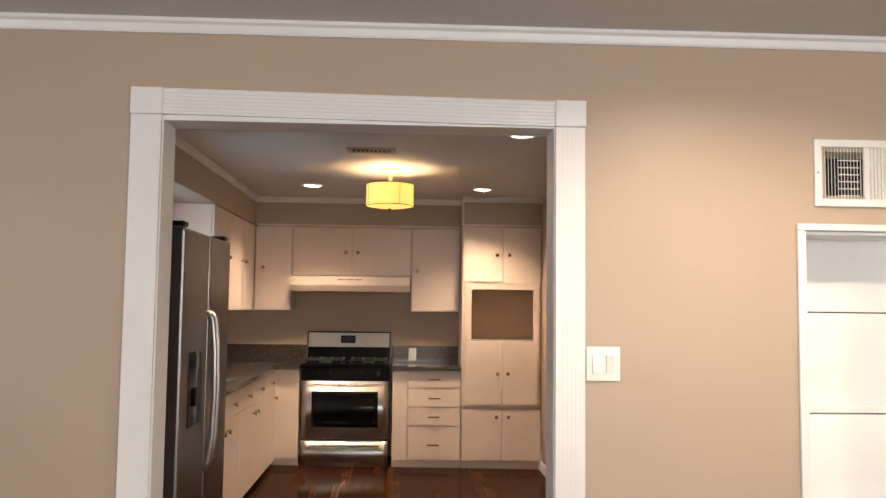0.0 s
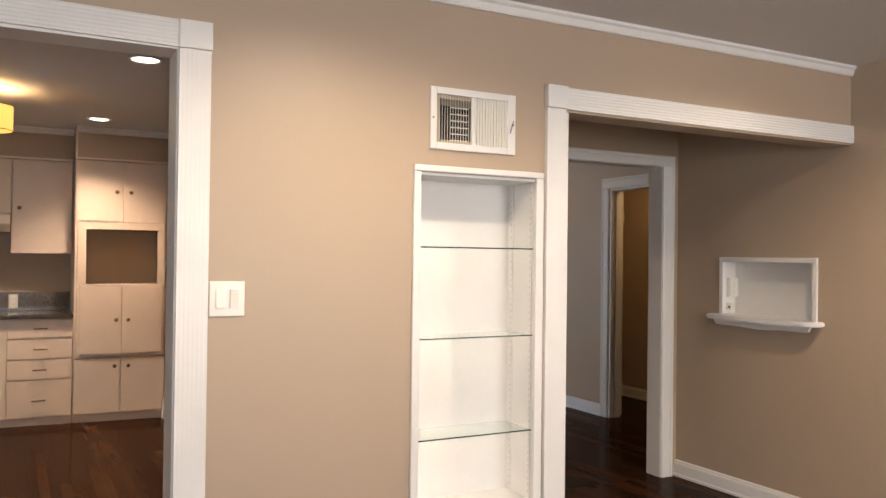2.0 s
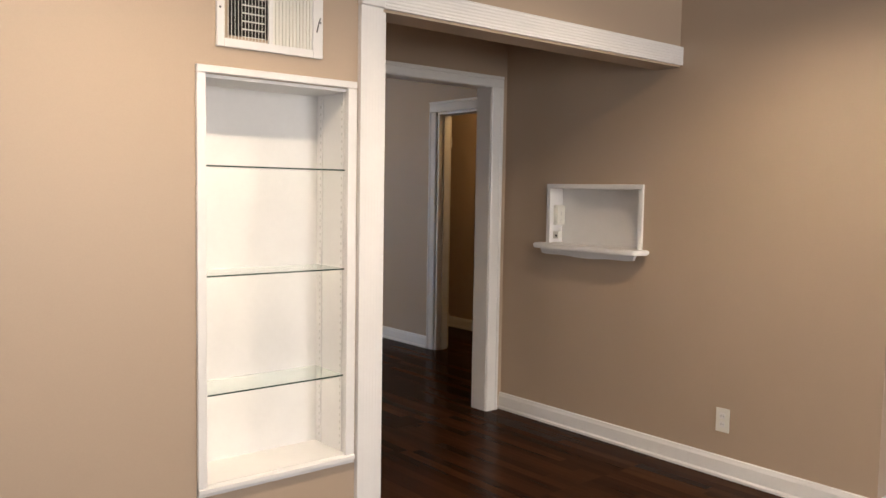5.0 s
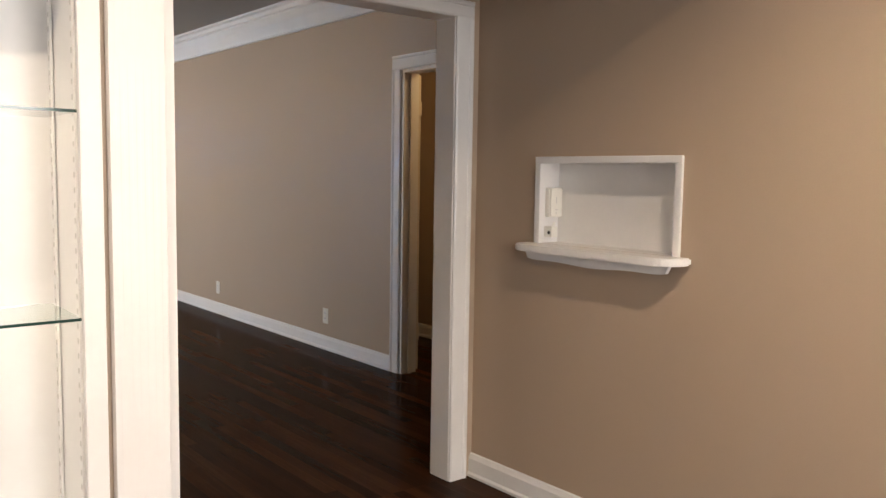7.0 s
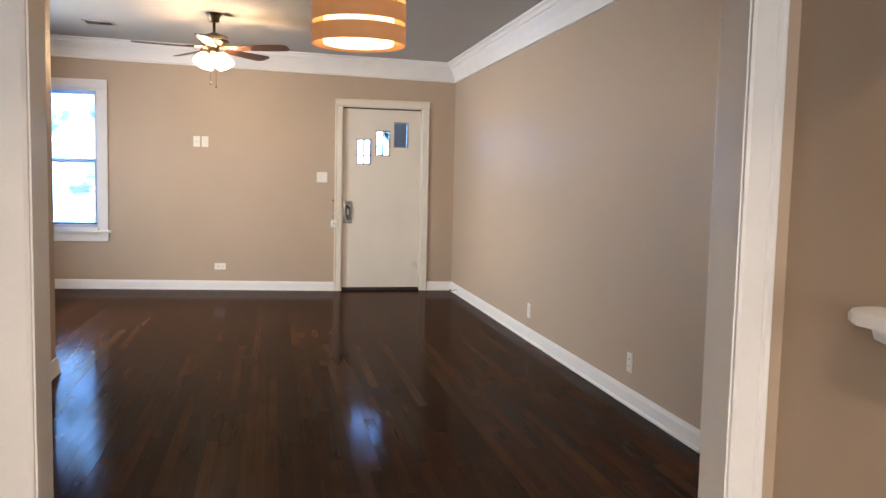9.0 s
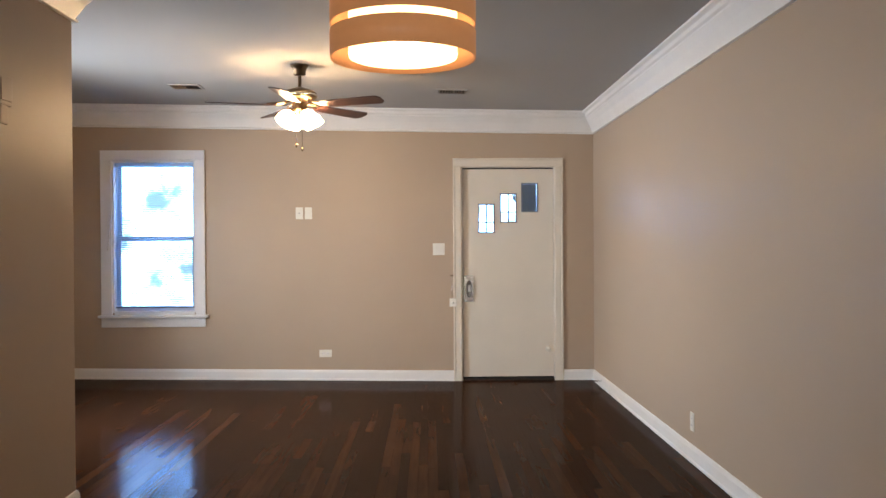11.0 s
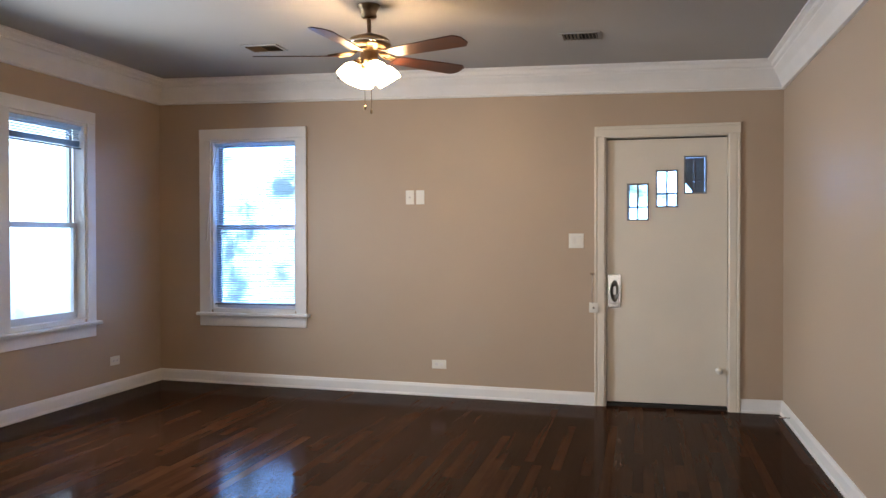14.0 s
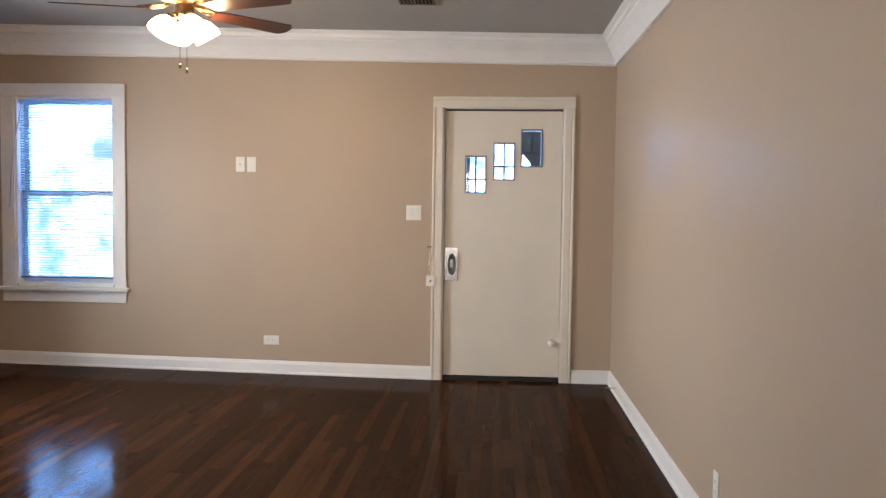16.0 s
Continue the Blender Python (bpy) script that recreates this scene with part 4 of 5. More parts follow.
# ---- recessed lights ----
for cx, cy in CANS:
    c = thing("recessed_light", "lit round recessed ceiling light with a white rim", "downlight", (cx, cy, 2.38), "recessed ceiling lights")
    part("rim", lathe(bmesh.new(), [(0.088, 0), (0.088, -0.005), (0.08, -0.009), (0.068, -0.006), (0.068, 0)], steps=28), WHITE, c)
    part("lens", lathe(bmesh.new(), [(0.066, -0.0005), (0.066, -0.003), (0.002, -0.0035)], steps=24), CAN_GLOW, c)


# ---- ceiling registers ----
def register(place, turn, w, d, label):
    ob = thing("ceiling_register", label, "vent", place, "ceiling registers")
    ob.rotation_euler = (0, math.atan(0.018) if place[2] > 2.5 else 0, radians(turn))
    for r in ((-w / 2, -d / 2, -0.008, w / 2, -d / 2 + 0.022, 0), (-w / 2, d / 2 - 0.022, -0.008, w / 2, d / 2, 0), (-w / 2, -d / 2 + 0.022, -0.008, -w / 2 + 0.022, d / 2 - 0.022, 0),
              (w / 2 - 0.022, -d / 2 + 0.022, -0.008, w / 2, d / 2 - 0.022, 0)):
        part("frame", boxes(r, bevel=0.002), CEIL_DIM, ob)
    part("duct", boxes((-w / 2 + 0.02, -d / 2 + 0.02, -0.0012, w / 2 - 0.02, d / 2 - 0.02, -0.0002)), DARK, ob)
    n = 10
    for i in range(n):
        x = -w / 2 + 0.03 + (w - 0.06) * i / (n - 1)
        bm = boxes((-0.001, -d / 2 + 0.022, -0.007, 0.001, d / 2 - 0.022, 0.007))
        bmesh.ops.transform(bm, matrix=pose(x, 0, -0.009, 0, 35 if i < n / 2 else -35), verts=bm.verts)
        part("vane", bm, BRASS, ob)
    return ob


register((-0.055, 5.23, 2.38), 0, 0.3, 0.16, "bronze ceiling air register in the kitchen")
register((3.425, 10.69, RISE_Z + rise(3.425) - 0.002), 0, 0.27, 0.2, "tan metal ceiling air register near the front door")
register((1.19, 10.65, RISE_Z + rise(1.19) - 0.002), 0, 0.27, 0.2, "tan metal ceiling air register near the windows")

# ---- ceiling fan ----
FX, FY = 2.28, 9.775
fan = thing("ceiling_fan", "antique-brass ceiling fan with five rosewood blades and lit glass shades", "ceiling fan", (FX, FY, 2.63))
part("canopy", lathe(bmesh.new(), [(0.068, 0.033), (0.068, 0.022), (0.056, 0.012), (0.044, -0.016), (0.046, -0.036), (0.034, -0.046), (0.02, -0.048)]), BRASS, fan)
part("downrod", lathe(bmesh.new(), [(0.0125, -0.03), (0.0125, -0.135)], steps=14), BRASS, fan)
mot = part("motor", lathe(bmesh.new(), [(0.02, -0.128), (0.036, -0.136), (0.07, -0.146), (0.105, -0.158), (0.124, -0.176), (0.127, -0.198), (0.122, -0.21), (0.1, -0.224), (0.07, -0.234), (0.05, -0.24)], steps=36), BRASS, fan, "antique-brass motor housing")
part("band", lathe(bmesh.new(), [(0.1285, -0.184), (0.1295, -0.188), (0.1295, -0.194), (0.1285, -0.198)], steps=36), CHROME, mot)
part("switch_housing", lathe(bmesh.new(), [(0.048, -0.238), (0.052, -0.25), (0.052, -0.29), (0.045, -0.305), (0.03, -0.315), (0.012, -0.33), (0.002, -0.333)]), BRASS, fan)
BL = [(0.17, 0.045), (0.24, 0.055), (0.5, 0.066), (0.625, 0.069), (0.64, 0.066), (0.668, 0.034)]
out = [(x, y) for x, y in BL] + [(x, -y) for x, y in reversed(BL)]
for k in range(5):
    turn = pose(0, 0, 0, 0, 0, -22 + 72 * k)
    bm = bmesh.new()
    prism(bm, out, (0, 0, -0.003), X, Y, (0, 0, 0.006))
    bmesh.ops.transform(bm, matrix=turn @ pose(0, 0, -0.262, -12), verts=bm.verts)
    bl = part("blade", bm, ROSEWOOD, fan, "dark rosewood fan blade")
    bm = bmesh.new()
    for s in (-1, 1):
        tube(bm, [turn @ Vector(p) for p in ((0.08, s * 0.012, -0.236), (0.12, s * 0.035, -0.25), (0.17, s * 0.034, -0.256), (0.215, s * 0.008, -0.255))], 0.006, 8)
    tube(bm, [turn @ Vector(p) for p in ((0.07, 0, -0.236), (0.14, 0, -0.252), (0.24, 0, -0.256))], 0.006, 8)
    part("blade_iron", bm, BRASS, bl, "brass blade arm")
for k in range(4):
    a = pose(0, 0, 0, 0, 0, 40 + 90 * k)
    kit = part("light_arm", tube(bmesh.new(), [a @ Vector(p) for p in ((0.035, 0, -0.29), (0.055, 0, -0.292), (0.07, 0, -0.31))], 0.009, 10), BRASS, fan)
    m = a @ pose(0.068, 0, -0.305, 0, -33)
    part("fitter", lathe(bmesh.new(), [(0.012, 0.01), (0.03, 0.0), (0.031, -0.02), (0.026, -0.024)], m, 18), BRASS, kit)
    part("glass_shade", lathe(bmesh.new(), [(0.026, -0.018), (0.042, -0.03), (0.06, -0.055), (0.068, -0.085), (0.072, -0.115), (0.069, -0.115), (0.064, -0.086), (0.055, -0.058), (0.024, -0.02)], m, 24), SHADE_GLOW, kit, "glowing frosted tulip shade")
for x, y, ln in ((0.02, -0.02, 0.61), (-0.03, 0.012, 0.58)):
    ch = part("pull_chain", tube(bmesh.new(), [(x, y, -0.32), (x, y, -ln + 0.03)], 0.0022, 6), BRASS, fan)
    part("fob", lathe(bmesh.new(), [(0.002, 0.02), (0.007, 0.012), (0.008, 0.002), (0.006, -0.008), (0.001, -0.01)], Matrix.Translation((x, y, -ln + 0.02)), 12), BRASS, ch)

# ---- pendant lamp of the living room ----
PX, PY, PZ = 3.15, 6.1, 1.88
pen = thing("pendant_lamp", "copper fabric drum pendant with three bands and glowing gaps", "pendant lamp", (PX, PY, 2.63))
part("canopy", lathe(bmesh.new(), [(0.06, 0.017), (0.06, 0.0), (0.05, -0.01), (0.008, -0.014)]), STEEL, pen)
part("rod", lathe(bmesh.new(), [(0.006, -0.012), (0.006, -0.52)], steps=10), STEEL, pen)
R = 0.208
zb = PZ - 2.63


for lo_z, hi_z in ((0.0, 0.075), (0.095, 0.172), (0.192, 0.27)):
    bm = bmesh.new()
    lathe_steps = 64
    pr = [(R, lo_z), (R, hi_z), (R - 0.004, hi_z), (R - 0.004, lo_z)]
    rings = [[bm.verts.new((r * math.cos(a), r * math.sin(a), zb + z)) for a in (2 * math.pi * i / lathe_steps for i in range(lathe_steps))] for r, z in pr]
    for i in range(4):
        p, q = rings[i], rings[(i + 1) % 4]
        for j in range(lathe_steps):
            bm.faces.new((p[j], p[(j + 1) % lathe_steps], q[(j + 1) % lathe_steps], q[j])).smooth = i in (0, 2)
    part("shade_band", bm, COPPER, pen, "copper-brown fabric band")
inner = bmesh.new()
rings = [[inner.verts.new((r * math.cos(a), r * math.sin(a), zb + z)) for a in (2 * math.pi * i / 64 for i in range(64))] for r, z in ((0.155, 0.012), (0.155, 0.262))]
for j in range(64):
    inner.faces.new((rings[0][j], rings[0][(j + 1) % 64], rings[1][(j + 1) % 64], rings[1][j])).smooth = True
part("inner_shade", inner, SLOT_GLOW, pen, "glowing cream inner shade")
part("diffuser", lathe(bmesh.new(), [(0.154, 0.01), (0.154, 0.004), (0.14, 0.002), (0.002, 0.001)], Matrix.Translation((0, 0, zb)), 48), DIFF_GLOW, pen, "lit round diffuser")
for k in range(3):
    a = radians(20 + 120 * k)
    part("spoke", tube(bmesh.new(), [(0, 0, zb + 0.268), (R * math.cos(a), R * math.sin(a), zb + 0.268)], 0.003, 6), STEEL, pen)

# door stop on the long wall's baseboard
ds = thing("door_stop", "spring door stop on the white baseboard", "door stop", (4.821, 11.33, 0.055))
part("spring", tube(bmesh.new(), [(0, 0, 0), (-0.04, 0, 0), (-0.075, 0, 0)], 0.006, 8), CHROME, ds)
part("tip", lathe(bmesh.new(), [(0.009, 0), (0.009, 0.015), (0.003, 0.017)], pose(-0.075, 0, 0, 0, -90), 10), RUBBER, ds)


# ---- kitchen ----
def knob(parent, place, turn):
    """turn: degrees round z; 0 looks to -y."""
    m = Matrix.Translation(place) @ pose(0, 0, 0, 0, 0, turn) @ pose(0, 0, 0, 90)
    part("knob", lathe(bmesh.new(), [(0.007, 0), (0.006, 0.012), (0.014, 0.018), (0.016, 0.026), (0.011, 0.031), (0.002, 0.032)], m, 14), PULLS, parent, "small aged-brass knob")


def bar_pull(parent, x, y, z):
    bm = tube(bmesh.new(), [(x - 0.05, y - 0.026, z), (x + 0.05, y - 0.026, z)], 0.006, 8)
    for s in (-0.036, 0.036):
        tube(bm, [(x + s, y, z), (x + s, y - 0.026, z)], 0.0045, 8)
    part("bar_pull", bm, PULLS, parent, "aged-brass bar pull")


def unit(name, label, x0, x1, y0, y1, z0, z1, fronts, group="kitchen cabinets"):
    """A cabinet that faces -y; fronts: (kind, x0, x1, z0, z1, handle x, handle z)."""
    ob = thing(name, label, "cabinet", (0, 0, 0), group)
    part("body", boxes((x0, y0 + 0.02, z0, x1, y1, z1)), CAB, ob)
    for kind, a, b, c, d, hx, hz in fronts:
        f = part(kind, boxes((a + 0.003, y0, c + 0.003, b - 0.003, y0 + 0.0195, d - 0.003), bevel=0.002), CAB, ob)
        if kind == "drawer":
            bar_pull(f, hx, y0, hz)
        else:
            knob(f, (hx, y0, hz), 0)
    return ob


YU, YP, YB = 7.55, 7.3, 7.778
unit("wall_cabinet", "cream flat-front wall cabinet, closed", -1.179, -0.85, YU, YB, 1.37, 2.12, [("door", -1.176, -0.852, 1.372, 2.115, -1.1, 1.75)])
unit("wall_cabinet", "cream two-door wall cabinet over the range hood, closed", -0.848, 0.214, YU, YB, 1.68, 2.12,
     [("door", -0.846, -0.316, 1.684, 2.115, -0.37, 1.89), ("door", -0.316, 0.212, 1.684, 2.115, -0.262, 1.89)])
unit("wall_cabinet", "cream flat-front wall cabinet beside the pantry, closed", 0.216, 0.655, YU, YB, 1.37, 2.12, [("door", 0.22, 0.652, 1.372, 2.115, 0.27, 1.73)])
pan = unit("pantry_cabinet", "tall cream pantry cabinet with an open microwave bay", 0.662, 1.357, YP, YB, 1.62, 2.12,
           [("door", 0.668, 1.012, 1.635, 2.115, 0.965, 1.87), ("door", 1.014, 1.352, 1.625, 2.115, 1.07, 1.87)])
part("side_panel", boxes((0.662, YP + 0.02, 0.09, 0.68, YB, 1.619)), CAB, pan)
part("side_panel", boxes((1.339, YP + 0.02, 0.09, 1.357, YB, 1.619)), CAB, pan)
part("rear_panel", boxes((0.681, YP + 0.36, 1.12, 1.338, YP + 0.372, 1.6)), TAN, pan)
part("bay_floor", boxes((0.681, YP + 0.02, 1.11, 1.338, YP + 0.358, 1.125)), CAB, pan)
for r in ((0.681, YP + 0.002, 1.126, 0.745, YP + 0.02, 1.57), (1.285, YP + 0.002, 1.126, 1.338, YP + 0.02, 1.57), (0.681, YP + 0.002, 1.57, 1.338, YP + 0.02, 1.62)):
    part("bay_frame", boxes(r, bevel=0.002), CAB, pan)
for a, b, c, d, hx, hz in ((0.7, 1.012, 0.575, 1.12, 0.97, 0.845), (1.014, 1.32, 0.575, 1.12, 1.06, 0.845)):
    f = part("door", boxes((a, YP - 0.016, c, b - 0.003, YP + 0.0, d), bevel=0.002), CAB, pan)
    knob(f, (hx, YP - 0.016, hz), 0)
part("shelf_body", boxes((0.681, YP + 0.001, 0.55, 1.338, YP + 0.4, 1.109)), CAB, pan)
for a, b, hx in ((0.668, 1.012, 0.965), (1.014, 1.352, 1.07)):
    f = part("door", boxes((a, YP, 0.1, b - 0.003, YP + 0.0195, 0.54), bevel=0.002), CAB, pan)
    knob(f, (hx, YP, 0.475), 0)
part("lower_body", boxes((0.681, YP + 0.021, 0.09, 1.338, YB, 0.548)), CAB, pan)
part("toe_kick", boxes((0.664, YP + 0.025, 0.0, 1.345, YP + 0.2, 0.089)), CAB, pan)
part("corner_block", boxes((1.335, YP - 0.012, 0, 1.358, YP + 0.024, 0.16), bevel=0.003), WHITE, pan)
dr = unit("drawer_cabinet", "cream four-drawer base cabinet with brass pulls", 0.07, 0.658, YP + 0.005, YB, 0.09, 0.862,
          [("drawer", 0.2, 0.655, 0.712, 0.858, 0.43, 0.79), ("drawer", 0.2, 0.655, 0.553, 0.71, 0.43, 0.63), ("drawer", 0.2, 0.655, 0.394, 0.551, 0.425, 0.47), ("drawer", 0.2, 0.655, 0.1, 0.392, 0.42, 0.235)])
part("filler", boxes((0.07, YP + 0.008, 0.1, 0.197, YP + 0.024, 0.858), bevel=0.002), CAB, dr)
part("toe_kick", boxes((0.07, YP + 0.03, 0.0, 0.658, YP + 0.2, 0.089)), CAB, dr)
# the run under the window, facing +x
XF = -0.925
run = thing("base_cabinet", "cream base cabinets with drawers and brass knobs along the window wall", "cabinet", (0, 0, 0), "kitchen cabinets")
part("body", boxes((-1.528, 4.82, 0.09, XF - 0.02, 7.776, 0.862)), CAB, run)
part("corner_filler", boxes((XF - 0.02, 7.3, 0.12, -0.73, 7.776, 0.862)), CAB, run)
part("toe_kick", boxes((-1.528, 4.82, 0, XF - 0.07, 7.4, 0.089), (XF - 0.07, 7.335, 0, -0.73, 7.36, 0.119)), CAB, run)
for i in range(5):
    y0, y1 = 4.83 + i * 0.494, 4.83 + (i + 1) * 0.494
    f = part("drawer", boxes((XF - 0.0195, y0 + 0.003, 0.7, XF, y1 - 0.003, 0.852), bevel=0.002), CAB, run)
    knob(f, (XF, (y0 + y1) / 2, 0.775), 90)
    f = part("door", boxes((XF - 0.0195, y0 + 0.003, 0.1, XF, y1 - 0.003, 0.694), bevel=0.002), CAB, run)
    knob(f, (XF, y0 + (0.06 if i % 2 else 0.43), 0.63), 90)
lw = thing("wall_cabinet", "cream wall cabinet on the window side, closed", "cabinet", (0, 0, 0), "kitchen cabinets")
part("body", boxes((-1.528, 5.98, 1.37, -1.2, 7.776, 2.12)), CAB, lw)
for i in range(3):
    y0 = 5.985 + i * 0.52
    f = part("door", boxes((-1.199, y0, 1.372, -1.18, y0 + 0.514, 2.115), bevel=0.002), CAB, lw)
    knob(f, (-1.18, y0 + (0.05 if i == 2 else 0.46), 1.77), 90)
for r, nm in (((-1.53, 3.1, 2.125, -1.18, 7.78, 2.38), "soffit_west"), ((-1.18, 7.55, 2.125, 0.66, 7.78, 2.38), "soffit_north"), ((0.66, 7.3, 2.125, 1.36, 7.78, 2.38), "soffit_pantry")):
    tagged(part(nm, boxes(r), TAN), "tan painted soffit above the cabinets", "soffit", kind="structure")
tr = part("trim_soffit", boxes((-1.16, 7.538, 2.121, 0.655, 7.5495, 2.137), (0.656, 7.288, 2.121, 1.352, 7.2995, 2.137), (0.655, 7.286, 2.138, 0.672, 7.2995, 2.35)), CAB)
tagged(tr, "thin cream trim under the soffit", "trim", kind="structure")
ct = thing("countertop", "polished brown granite countertop with a low splash", "countertop", (0, 0, 0))
part("slab", boxes((-1.528, 4.81, 0.866, XF + 0.025, 7.25, 0.9), bevel=0.004), GRANITE, ct)
part("slab", boxes((-1.528, 7.252, 0.866, -0.725, 7.776, 0.9), bevel=0.004), GRANITE, ct)
part("slab", boxes((0.06, 7.275, 0.866, 0.658, 7.776, 0.9), bevel=0.004), GRANITE, ct)
for r in ((-1.528, 7.756, 0.901, -0.725, 7.776, 1.055), (0.06, 7.756, 0.901, 0.658, 7.776, 1.055), (-1.528, 4.81, 0.901, -1.508, 7.75, 1.055)):
    part("splash", boxes(r, bevel=0.002), GRANITE, ct)
sk = thing("sink", "stainless sink rim set in the granite", "sink", (-1.22, 5.5, 0.9))
part("rim", boxes((-0.24, -0.4, 0.0005, 0.24, -0.37, 0.008), (-0.24, 0.37, 0.0005, 0.24, 0.4, 0.008), (-0.24, -0.37, 0.0005, -0.2, 0.37, 0.008), (0.2, -0.37, 0.0005, 0.24, 0.37, 0.008), bevel=0.002), STEEL, sk)
part("basin", boxes((-0.2, -0.37, 0.0004, 0.2, 0.37, 0.0012)), DUCT, sk)
# wall outlets over the counter
outlet((0.24, 7.756, 0.978), 0, "ivory outlet set in the granite splash")

hood = thing("range_hood", "cream under-cabinet range hood", "range hood", (-0.317, 7.4, 1.54))
bm = prism(bmesh.new(), [(0, 0.055), (0, 0.13), (0.375, 0.13), (0.375, 0), (0.03, 0)], (-0.525, 0, 0), Y, Z, (1.05, 0, 0))
bmesh.ops.bevel(bm, geom=list(bm.edges), offset=0.004, segments=2, affect="EDGES")
part("shell", bm, CAB, hood)
part("vent_slot", boxes(*[(-0.11 + i * 0.075, -0.0015, 0.098, -0.05 + i * 0.075, -0.0002, 0.108) for i in range(3)]), DUCT, hood)
part("filter", boxes((-0.4, 0.06, -0.003, 0.4, 0.34, -0.0005)), DUCT, hood)

def bowed(x0, x1, y, depth, z0, z1, bow, half):
    """A panel whose front bulges towards -y by bow at x = 0 and by nothing at x = half."""
    bm = bmesh.new()
    n = 14
    pts = [(x0 + (x1 - x0) * i / n) for i in range(n + 1)]
    front = [(x, y - bow * (1 - (x / half) ** 2)) for x in pts]
    prism(bm, front + [(x1, y + depth), (x0, y + depth)], (0, 0, z0), X, Y, (0, 0, z1 - z0))
    for f in bm.faces:
        f.smooth = abs(f.normal.z) < 0.5 and f.calc_center_median().y < y + depth * 0.4 and len(f.verts) == 4
    return bm


rg = thing("gas_range", "stainless gas range with black cooktop and oven window", "range", (-0.338, 7.325, 0))
RW = 0.378
part("body", boxes((-RW, 0.03, 0.02, RW, 0.45, 0.885)), BLACK, rg)
part("cooktop", boxes((-RW, 0.01, 0.886, RW, 0.42, 0.915), bevel=0.006), BLACK, rg, "black enamel cooktop")
part("control_panel", prism(bmesh.new(), [(0.0, 0.775), (0.03, 0.885), (0.06, 0.885), (0.06, 0.775)], (-RW, 0, 0), Y, Z, (2 * RW, 0, 0)), BLACK, rg)
for i in range(5):
    x = -0.28 + i * 0.14
    part("burner_knob", lathe(bmesh.new(), [(0.022, 0), (0.02, 0.022), (0.016, 0.026), (0.002, 0.027)], pose(x, 0.014, 0.83, 75), 16), BLACK, rg)
dr = part("oven_door", bowed(-RW + 0.004, RW - 0.004, 0, 0.029, 0.275, 0.765, 0.012, RW), RANGE_STEEL, rg, "brushed stainless oven door")
part("oven_window", bowed(-0.285, 0.285, -0.002, 0.0018, 0.375, 0.68, 0.012, RW), BLACK, dr)
bm = tube(bmesh.new(), [(-0.33, -0.045, 0.735), (0.33, -0.045, 0.735)], 0.012, 12)
for s in (-0.3, 0.3):
    tube(bm, [(s, 0.0, 0.735), (s, -0.045, 0.735)], 0.009, 8)
part("door_handle", bm, CHROME, dr)
dw = part("bottom_drawer", bowed(-RW + 0.004, RW - 0.004, 0, 0.029, 0.035, 0.255, 0.012, RW), RANGE_STEEL, rg, "brushed stainless storage drawer")
bm = tube(bmesh.new(), [(-0.3, -0.035, 0.222), (0.3, -0.035, 0.222)], 0.01, 10)
for s in (-0.27, 0.27):
    tube(bm, [(s, 0.0, 0.222), (s, -0.035, 0.222)], 0.007, 8)
part("drawer_handle", bm, CHROME, dw)
part("plinth", boxes((-RW + 0.02, 0.04, 0, RW - 0.02, 0.44, 0.0195)), BLACK, rg)
bg = part("backguard", boxes((-RW + 0.003, 0.405, 0.916, RW - 0.003, 0.45, 1.04)), BLACK, rg, "black glass backguard")
part("steel_panel", prism(bmesh.new(), [(0.376, 1.041), (0.4, 1.168), (0.448, 1.168), (0.448, 1.041)], (-RW + 0.012, 0, 0), Y, Z, (2 * RW - 0.024, 0, 0)), RANGE_STEEL, bg)
part("panel_frame", boxes((-RW + 0.001, 0.397, 1.168, RW - 0.001, 0.451, 1.18), (-RW + 0.001, 0.397, 1.04, -RW + 0.0115, 0.451, 1.1675), (RW - 0.0115, 0.397, 1.04, RW - 0.001, 0.451, 1.1675)), BLACK, bg)
part("display", prism(bmesh.new(), [(0.3795, 1.075), (0.3945, 1.145), (0.397, 1.145), (0.382, 1.075)], (-0.075, 0, 0), Y, Z, (0.135, 0, 0)), BLACK, bg, "dark clock display")
for s in (-0.19, 0.19):
    bm = bmesh.new()
    for x in (-0.15, -0.05, 0.05, 0.15):
        tube(bm, [(s + x, 0.05, 0.945), (s + x, 0.38, 0.945)], 0.006, 6)
    for y in (0.05, 0.215, 0.38):
        tube(bm, [(s - 0.16, y, 0.942), (s + 0.16, y, 0.942)], 0.006, 6)
    for x, y in ((-0.15, 0.05), (0.15, 0.05), (-0.15, 0.38), (0.15, 0.38)):
        tube(bm, [(s + x, y, 0.914), (s + x, y, 0.945)], 0.006, 6)
    part("grate", bm, IRON, rg, "cast-iron burner grate")
    for y in (0.12, 0.3):
        part("burner", lathe(bmesh.new(), [(0.05, 0), (0.048, 0.012), (0.035, 0.015), (0.034, 0.022), (0.002, 0.024)], Matrix.Translation((s, y, 0.915)), 18), IRON, rg)

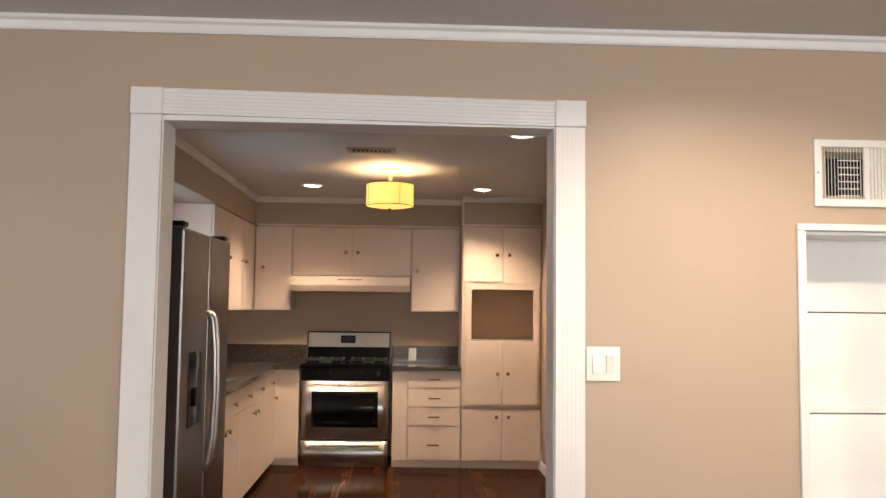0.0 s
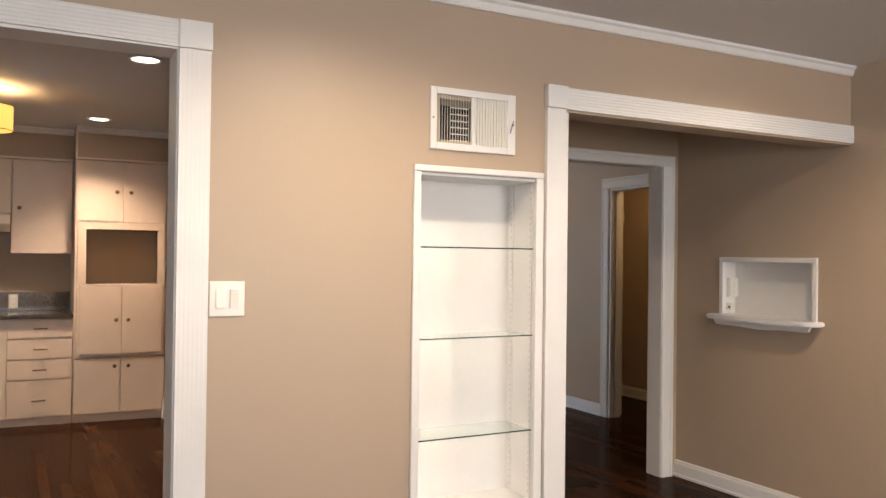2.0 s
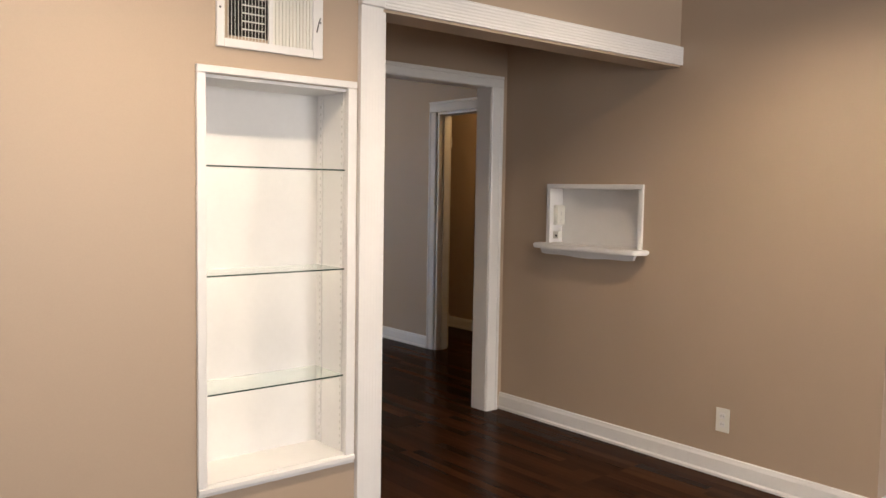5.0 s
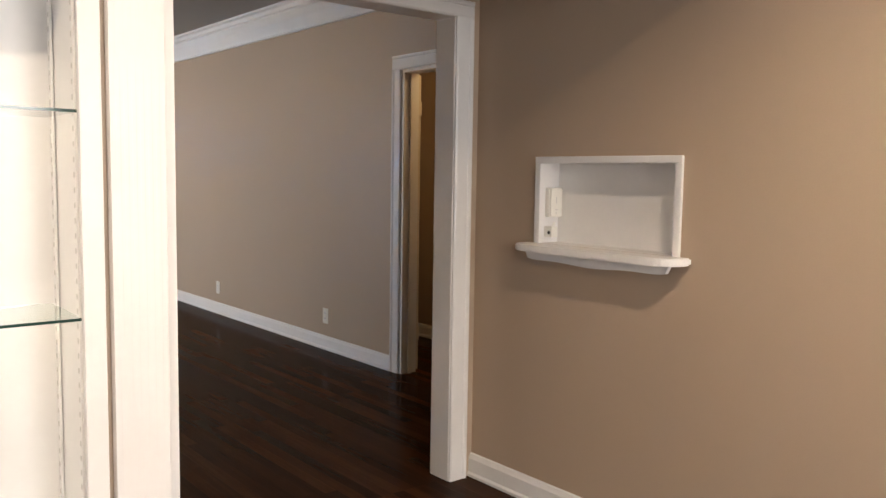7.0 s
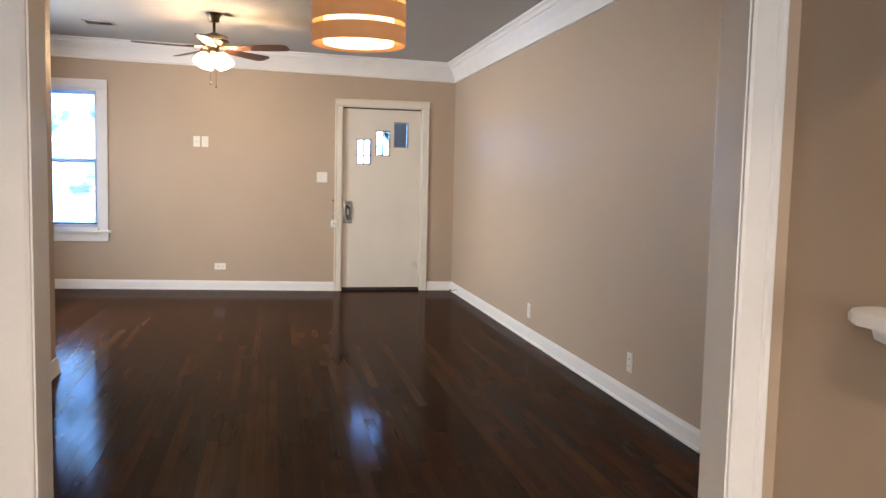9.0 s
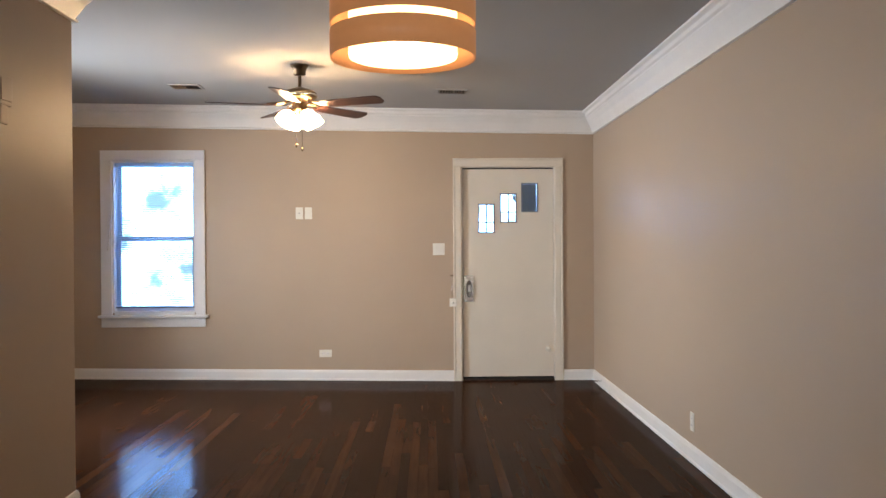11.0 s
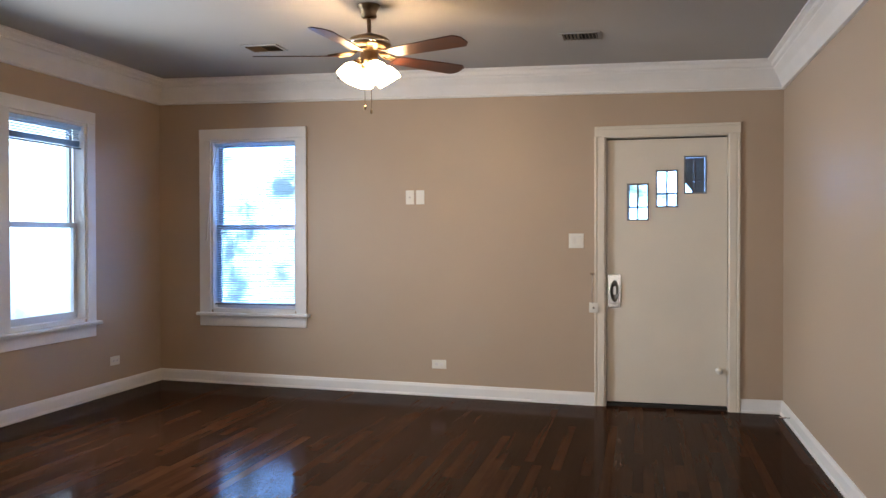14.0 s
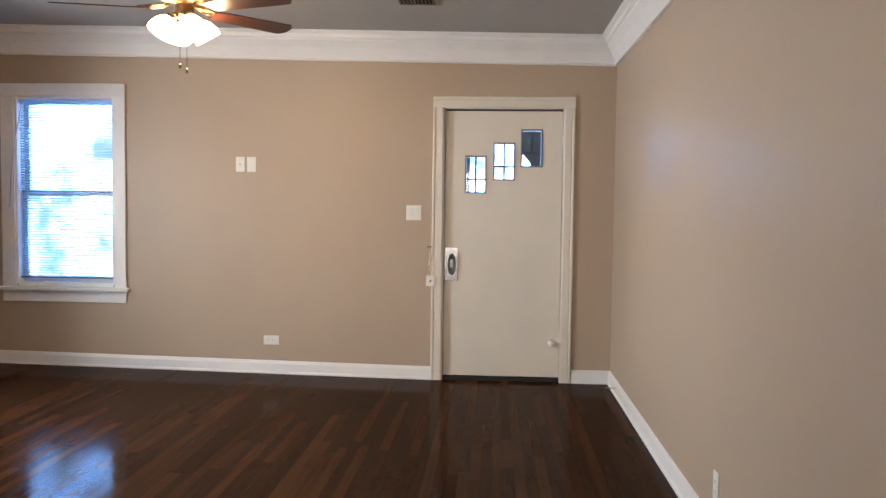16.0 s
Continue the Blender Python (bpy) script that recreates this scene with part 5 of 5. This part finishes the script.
fr = thing("refrigerator", "dark stainless side-by-side refrigerator with an ice dispenser", "refrigerator", (-0.80, 3.83, 0))
part("case", boxes((-0.71, 0.005, 0.03, -0.075, 0.93, 1.76), bevel=0.004), CASE_GREY, fr)
for y0, y1 in ((0.004, 0.468), (0.474, 0.935)):
    d = part("door", boxes((-0.068, y0, 0.06, 0, y1, 1.755), bevel=0.012), FRIDGE, fr)
    s = y1 - 0.03 if y0 < 0.1 else y0 + 0.03
    part("handle", tube(bmesh.new(), [(0.0, s, 0.62), (0.03, s, 0.65), (0.044, s, 0.78), (0.05, s, 1.0), (0.044, s, 1.22), (0.03, s, 1.35), (0.0, s, 1.38)], 0.012, 12), STEEL, d, "long bowed steel handle")
dp = part("ice_dispenser", boxes((0.001, 0.13, 0.86, 0.006, 0.35, 1.2), bevel=0.002), BLACK, fr, "black ice and water dispenser")
part("control_strip", boxes((0.0065, 0.15, 1.11, 0.008, 0.33, 1.18)), BLACK, dp)
part("paddle", boxes((0.0065, 0.2, 0.95, 0.02, 0.28, 1.03), bevel=0.003), BLACK, dp)
for y in (0.06, 0.88):
    part("hinge_cover", boxes((-0.14, y - 0.04, 1.761, -0.01, y + 0.04, 1.785), bevel=0.008), BLACK, fr)
part("base_grille", boxes((-0.7, 0.02, 0, -0.04, 0.92, 0.029)), BLACK, fr)

dl = thing("drum_lamp", "lit yellow fabric drum ceiling lamp with a brass finial", "ceiling lamp", (0.05, 5.93, 2.38))
part("canopy", lathe(bmesh.new(), [(0.065, 0), (0.065, -0.012), (0.055, -0.018), (0.01, -0.02)]), PLASTIC, dl)
part("stem", lathe(bmesh.new(), [(0.014, -0.018), (0.014, -0.1), (0.022, -0.104), (0.022, -0.112)], steps=14), PLASTIC, dl)
bm = bmesh.new()
rings = [[bm.verts.new((r * math.cos(a), r * math.sin(a), z)) for a in (2 * math.pi * i / 48 for i in range(48))] for r, z in ((0.165, -0.11), (0.165, -0.262))]
for j in range(48):
    bm.faces.new((rings[0][j], rings[0][(j + 1) % 48], rings[1][(j + 1) % 48], rings[1][j])).smooth = True
sh = part("shade", bm, DRUM_GLOW, dl, "glowing yellow fabric drum shade")
for z in (-0.112, -0.262):
    part("shade_rim", tube(bmesh.new(), [(0.1655 * math.cos(a), 0.1655 * math.sin(a), z) for a in (2 * math.pi * i / 48 for i in range(49))], 0.003, 6), BRASS, sh)
for k in range(4):
    a = radians(25 + 90 * k)
    part("shade_rib", boxes((0.1655 * math.cos(a) - 0.002, 0.1655 * math.sin(a) - 0.002, -0.262, 0.1655 * math.cos(a) + 0.002, 0.1655 * math.sin(a) + 0.002, -0.112)), BRASS, sh)
part("diffuser", lathe(bmesh.new(), [(0.162, -0.255), (0.155, -0.262), (0.1, -0.272), (0.002, -0.277)], steps=40), DRUM_GLOW, dl)
part("finial", lathe(bmesh.new(), [(0.003, -0.276), (0.014, -0.28), (0.012, -0.288), (0.002, -0.292)], steps=14), BRASS, dl)


# ---- floor boards, last ----
rng = random.Random(7)
BW = 0.0565
LENGTHS = (0.5, 0.8, 1.1, 1.5, 1.9)


def board_geometry(bm, x, y, length, wide=BW):
    g, t = 0.0001, 0.003
    lo = [bm.verts.new((x + a, y + b, -t)) for a, b in ((g, g), (wide - g, g), (wide - g, length - g), (g, length - g))]
    e = 0.0002
    up = [bm.verts.new((x + a, y + b, 0)) for a, b in ((g + e, g + e), (wide - g - e, g + e), (wide - g - e, length - g - e), (g + e, length - g - e))]
    bm.faces.new(up)
    for i in range(4):
        bm.faces.new((lo[i], lo[(i + 1) % 4], up[(i + 1) % 4], up[i]))


shared = {}
for ln in LENGTHS:
    bm = bmesh.new()
    board_geometry(bm, 0, 0, ln)
    me = bpy.data.meshes.new("floor_board")
    bm.to_mesh(me)
    bm.free()
    me.materials.append(WOOD)
    shared[ln] = me
rest = bmesh.new()
count = 0
# bays of boards, running towards the front door: x0, x1, y0, y1
for x0, x1, y0, y1 in ((-2.6, 4.3, -3.0, 3.0), (-1.6, 1.38, 3.0, 7.82), (2.13, 4.1, 3.0, 4.22), (1.4, 4.9, 4.22, 11.86), (-0.45, 1.4, 7.82, 11.86), (4.9, 5.8, 4.15, 7.95)):
    for i in range(int((x1 - x0) / BW) + 1):
        x, y = x0 + i * BW, y0 - rng.uniform(0, 1.0)
        wide = min(BW, x1 - x)
        if wide < 0.004:
            continue
        while y < y1:
            ln = rng.choice(LENGTHS)
            a, b = max(y, y0), min(y + ln, y1)
            near = 2.2 < x < 4.75 and 5.0 < y and y + ln < 9.6
            if near and a == y and b == y + ln and count < 290 and wide == BW:
                ob = new("floor_board", shared[ln])
                ob.location = (x, y, floor_z(x, y))
                ob.rotation_euler = (math.atan((floor_z(x, y + ln) - floor_z(x, y)) / ln), math.atan((floor_z(x, y) - floor_z(x + BW, y)) / BW), 0)
                ob.parent = FLOOR
                count += 1
            elif b - a > 0.02:
                board_geometry(rest, x, a, b - a, wide)
            y += ln
for v in rest.verts:
    v.co.z += floor_z(v.co.x, v.co.y)
tagged(part("floor_boards", rest, WOOD, FLOOR), "dark-stained narrow oak strips", kind="stuff")
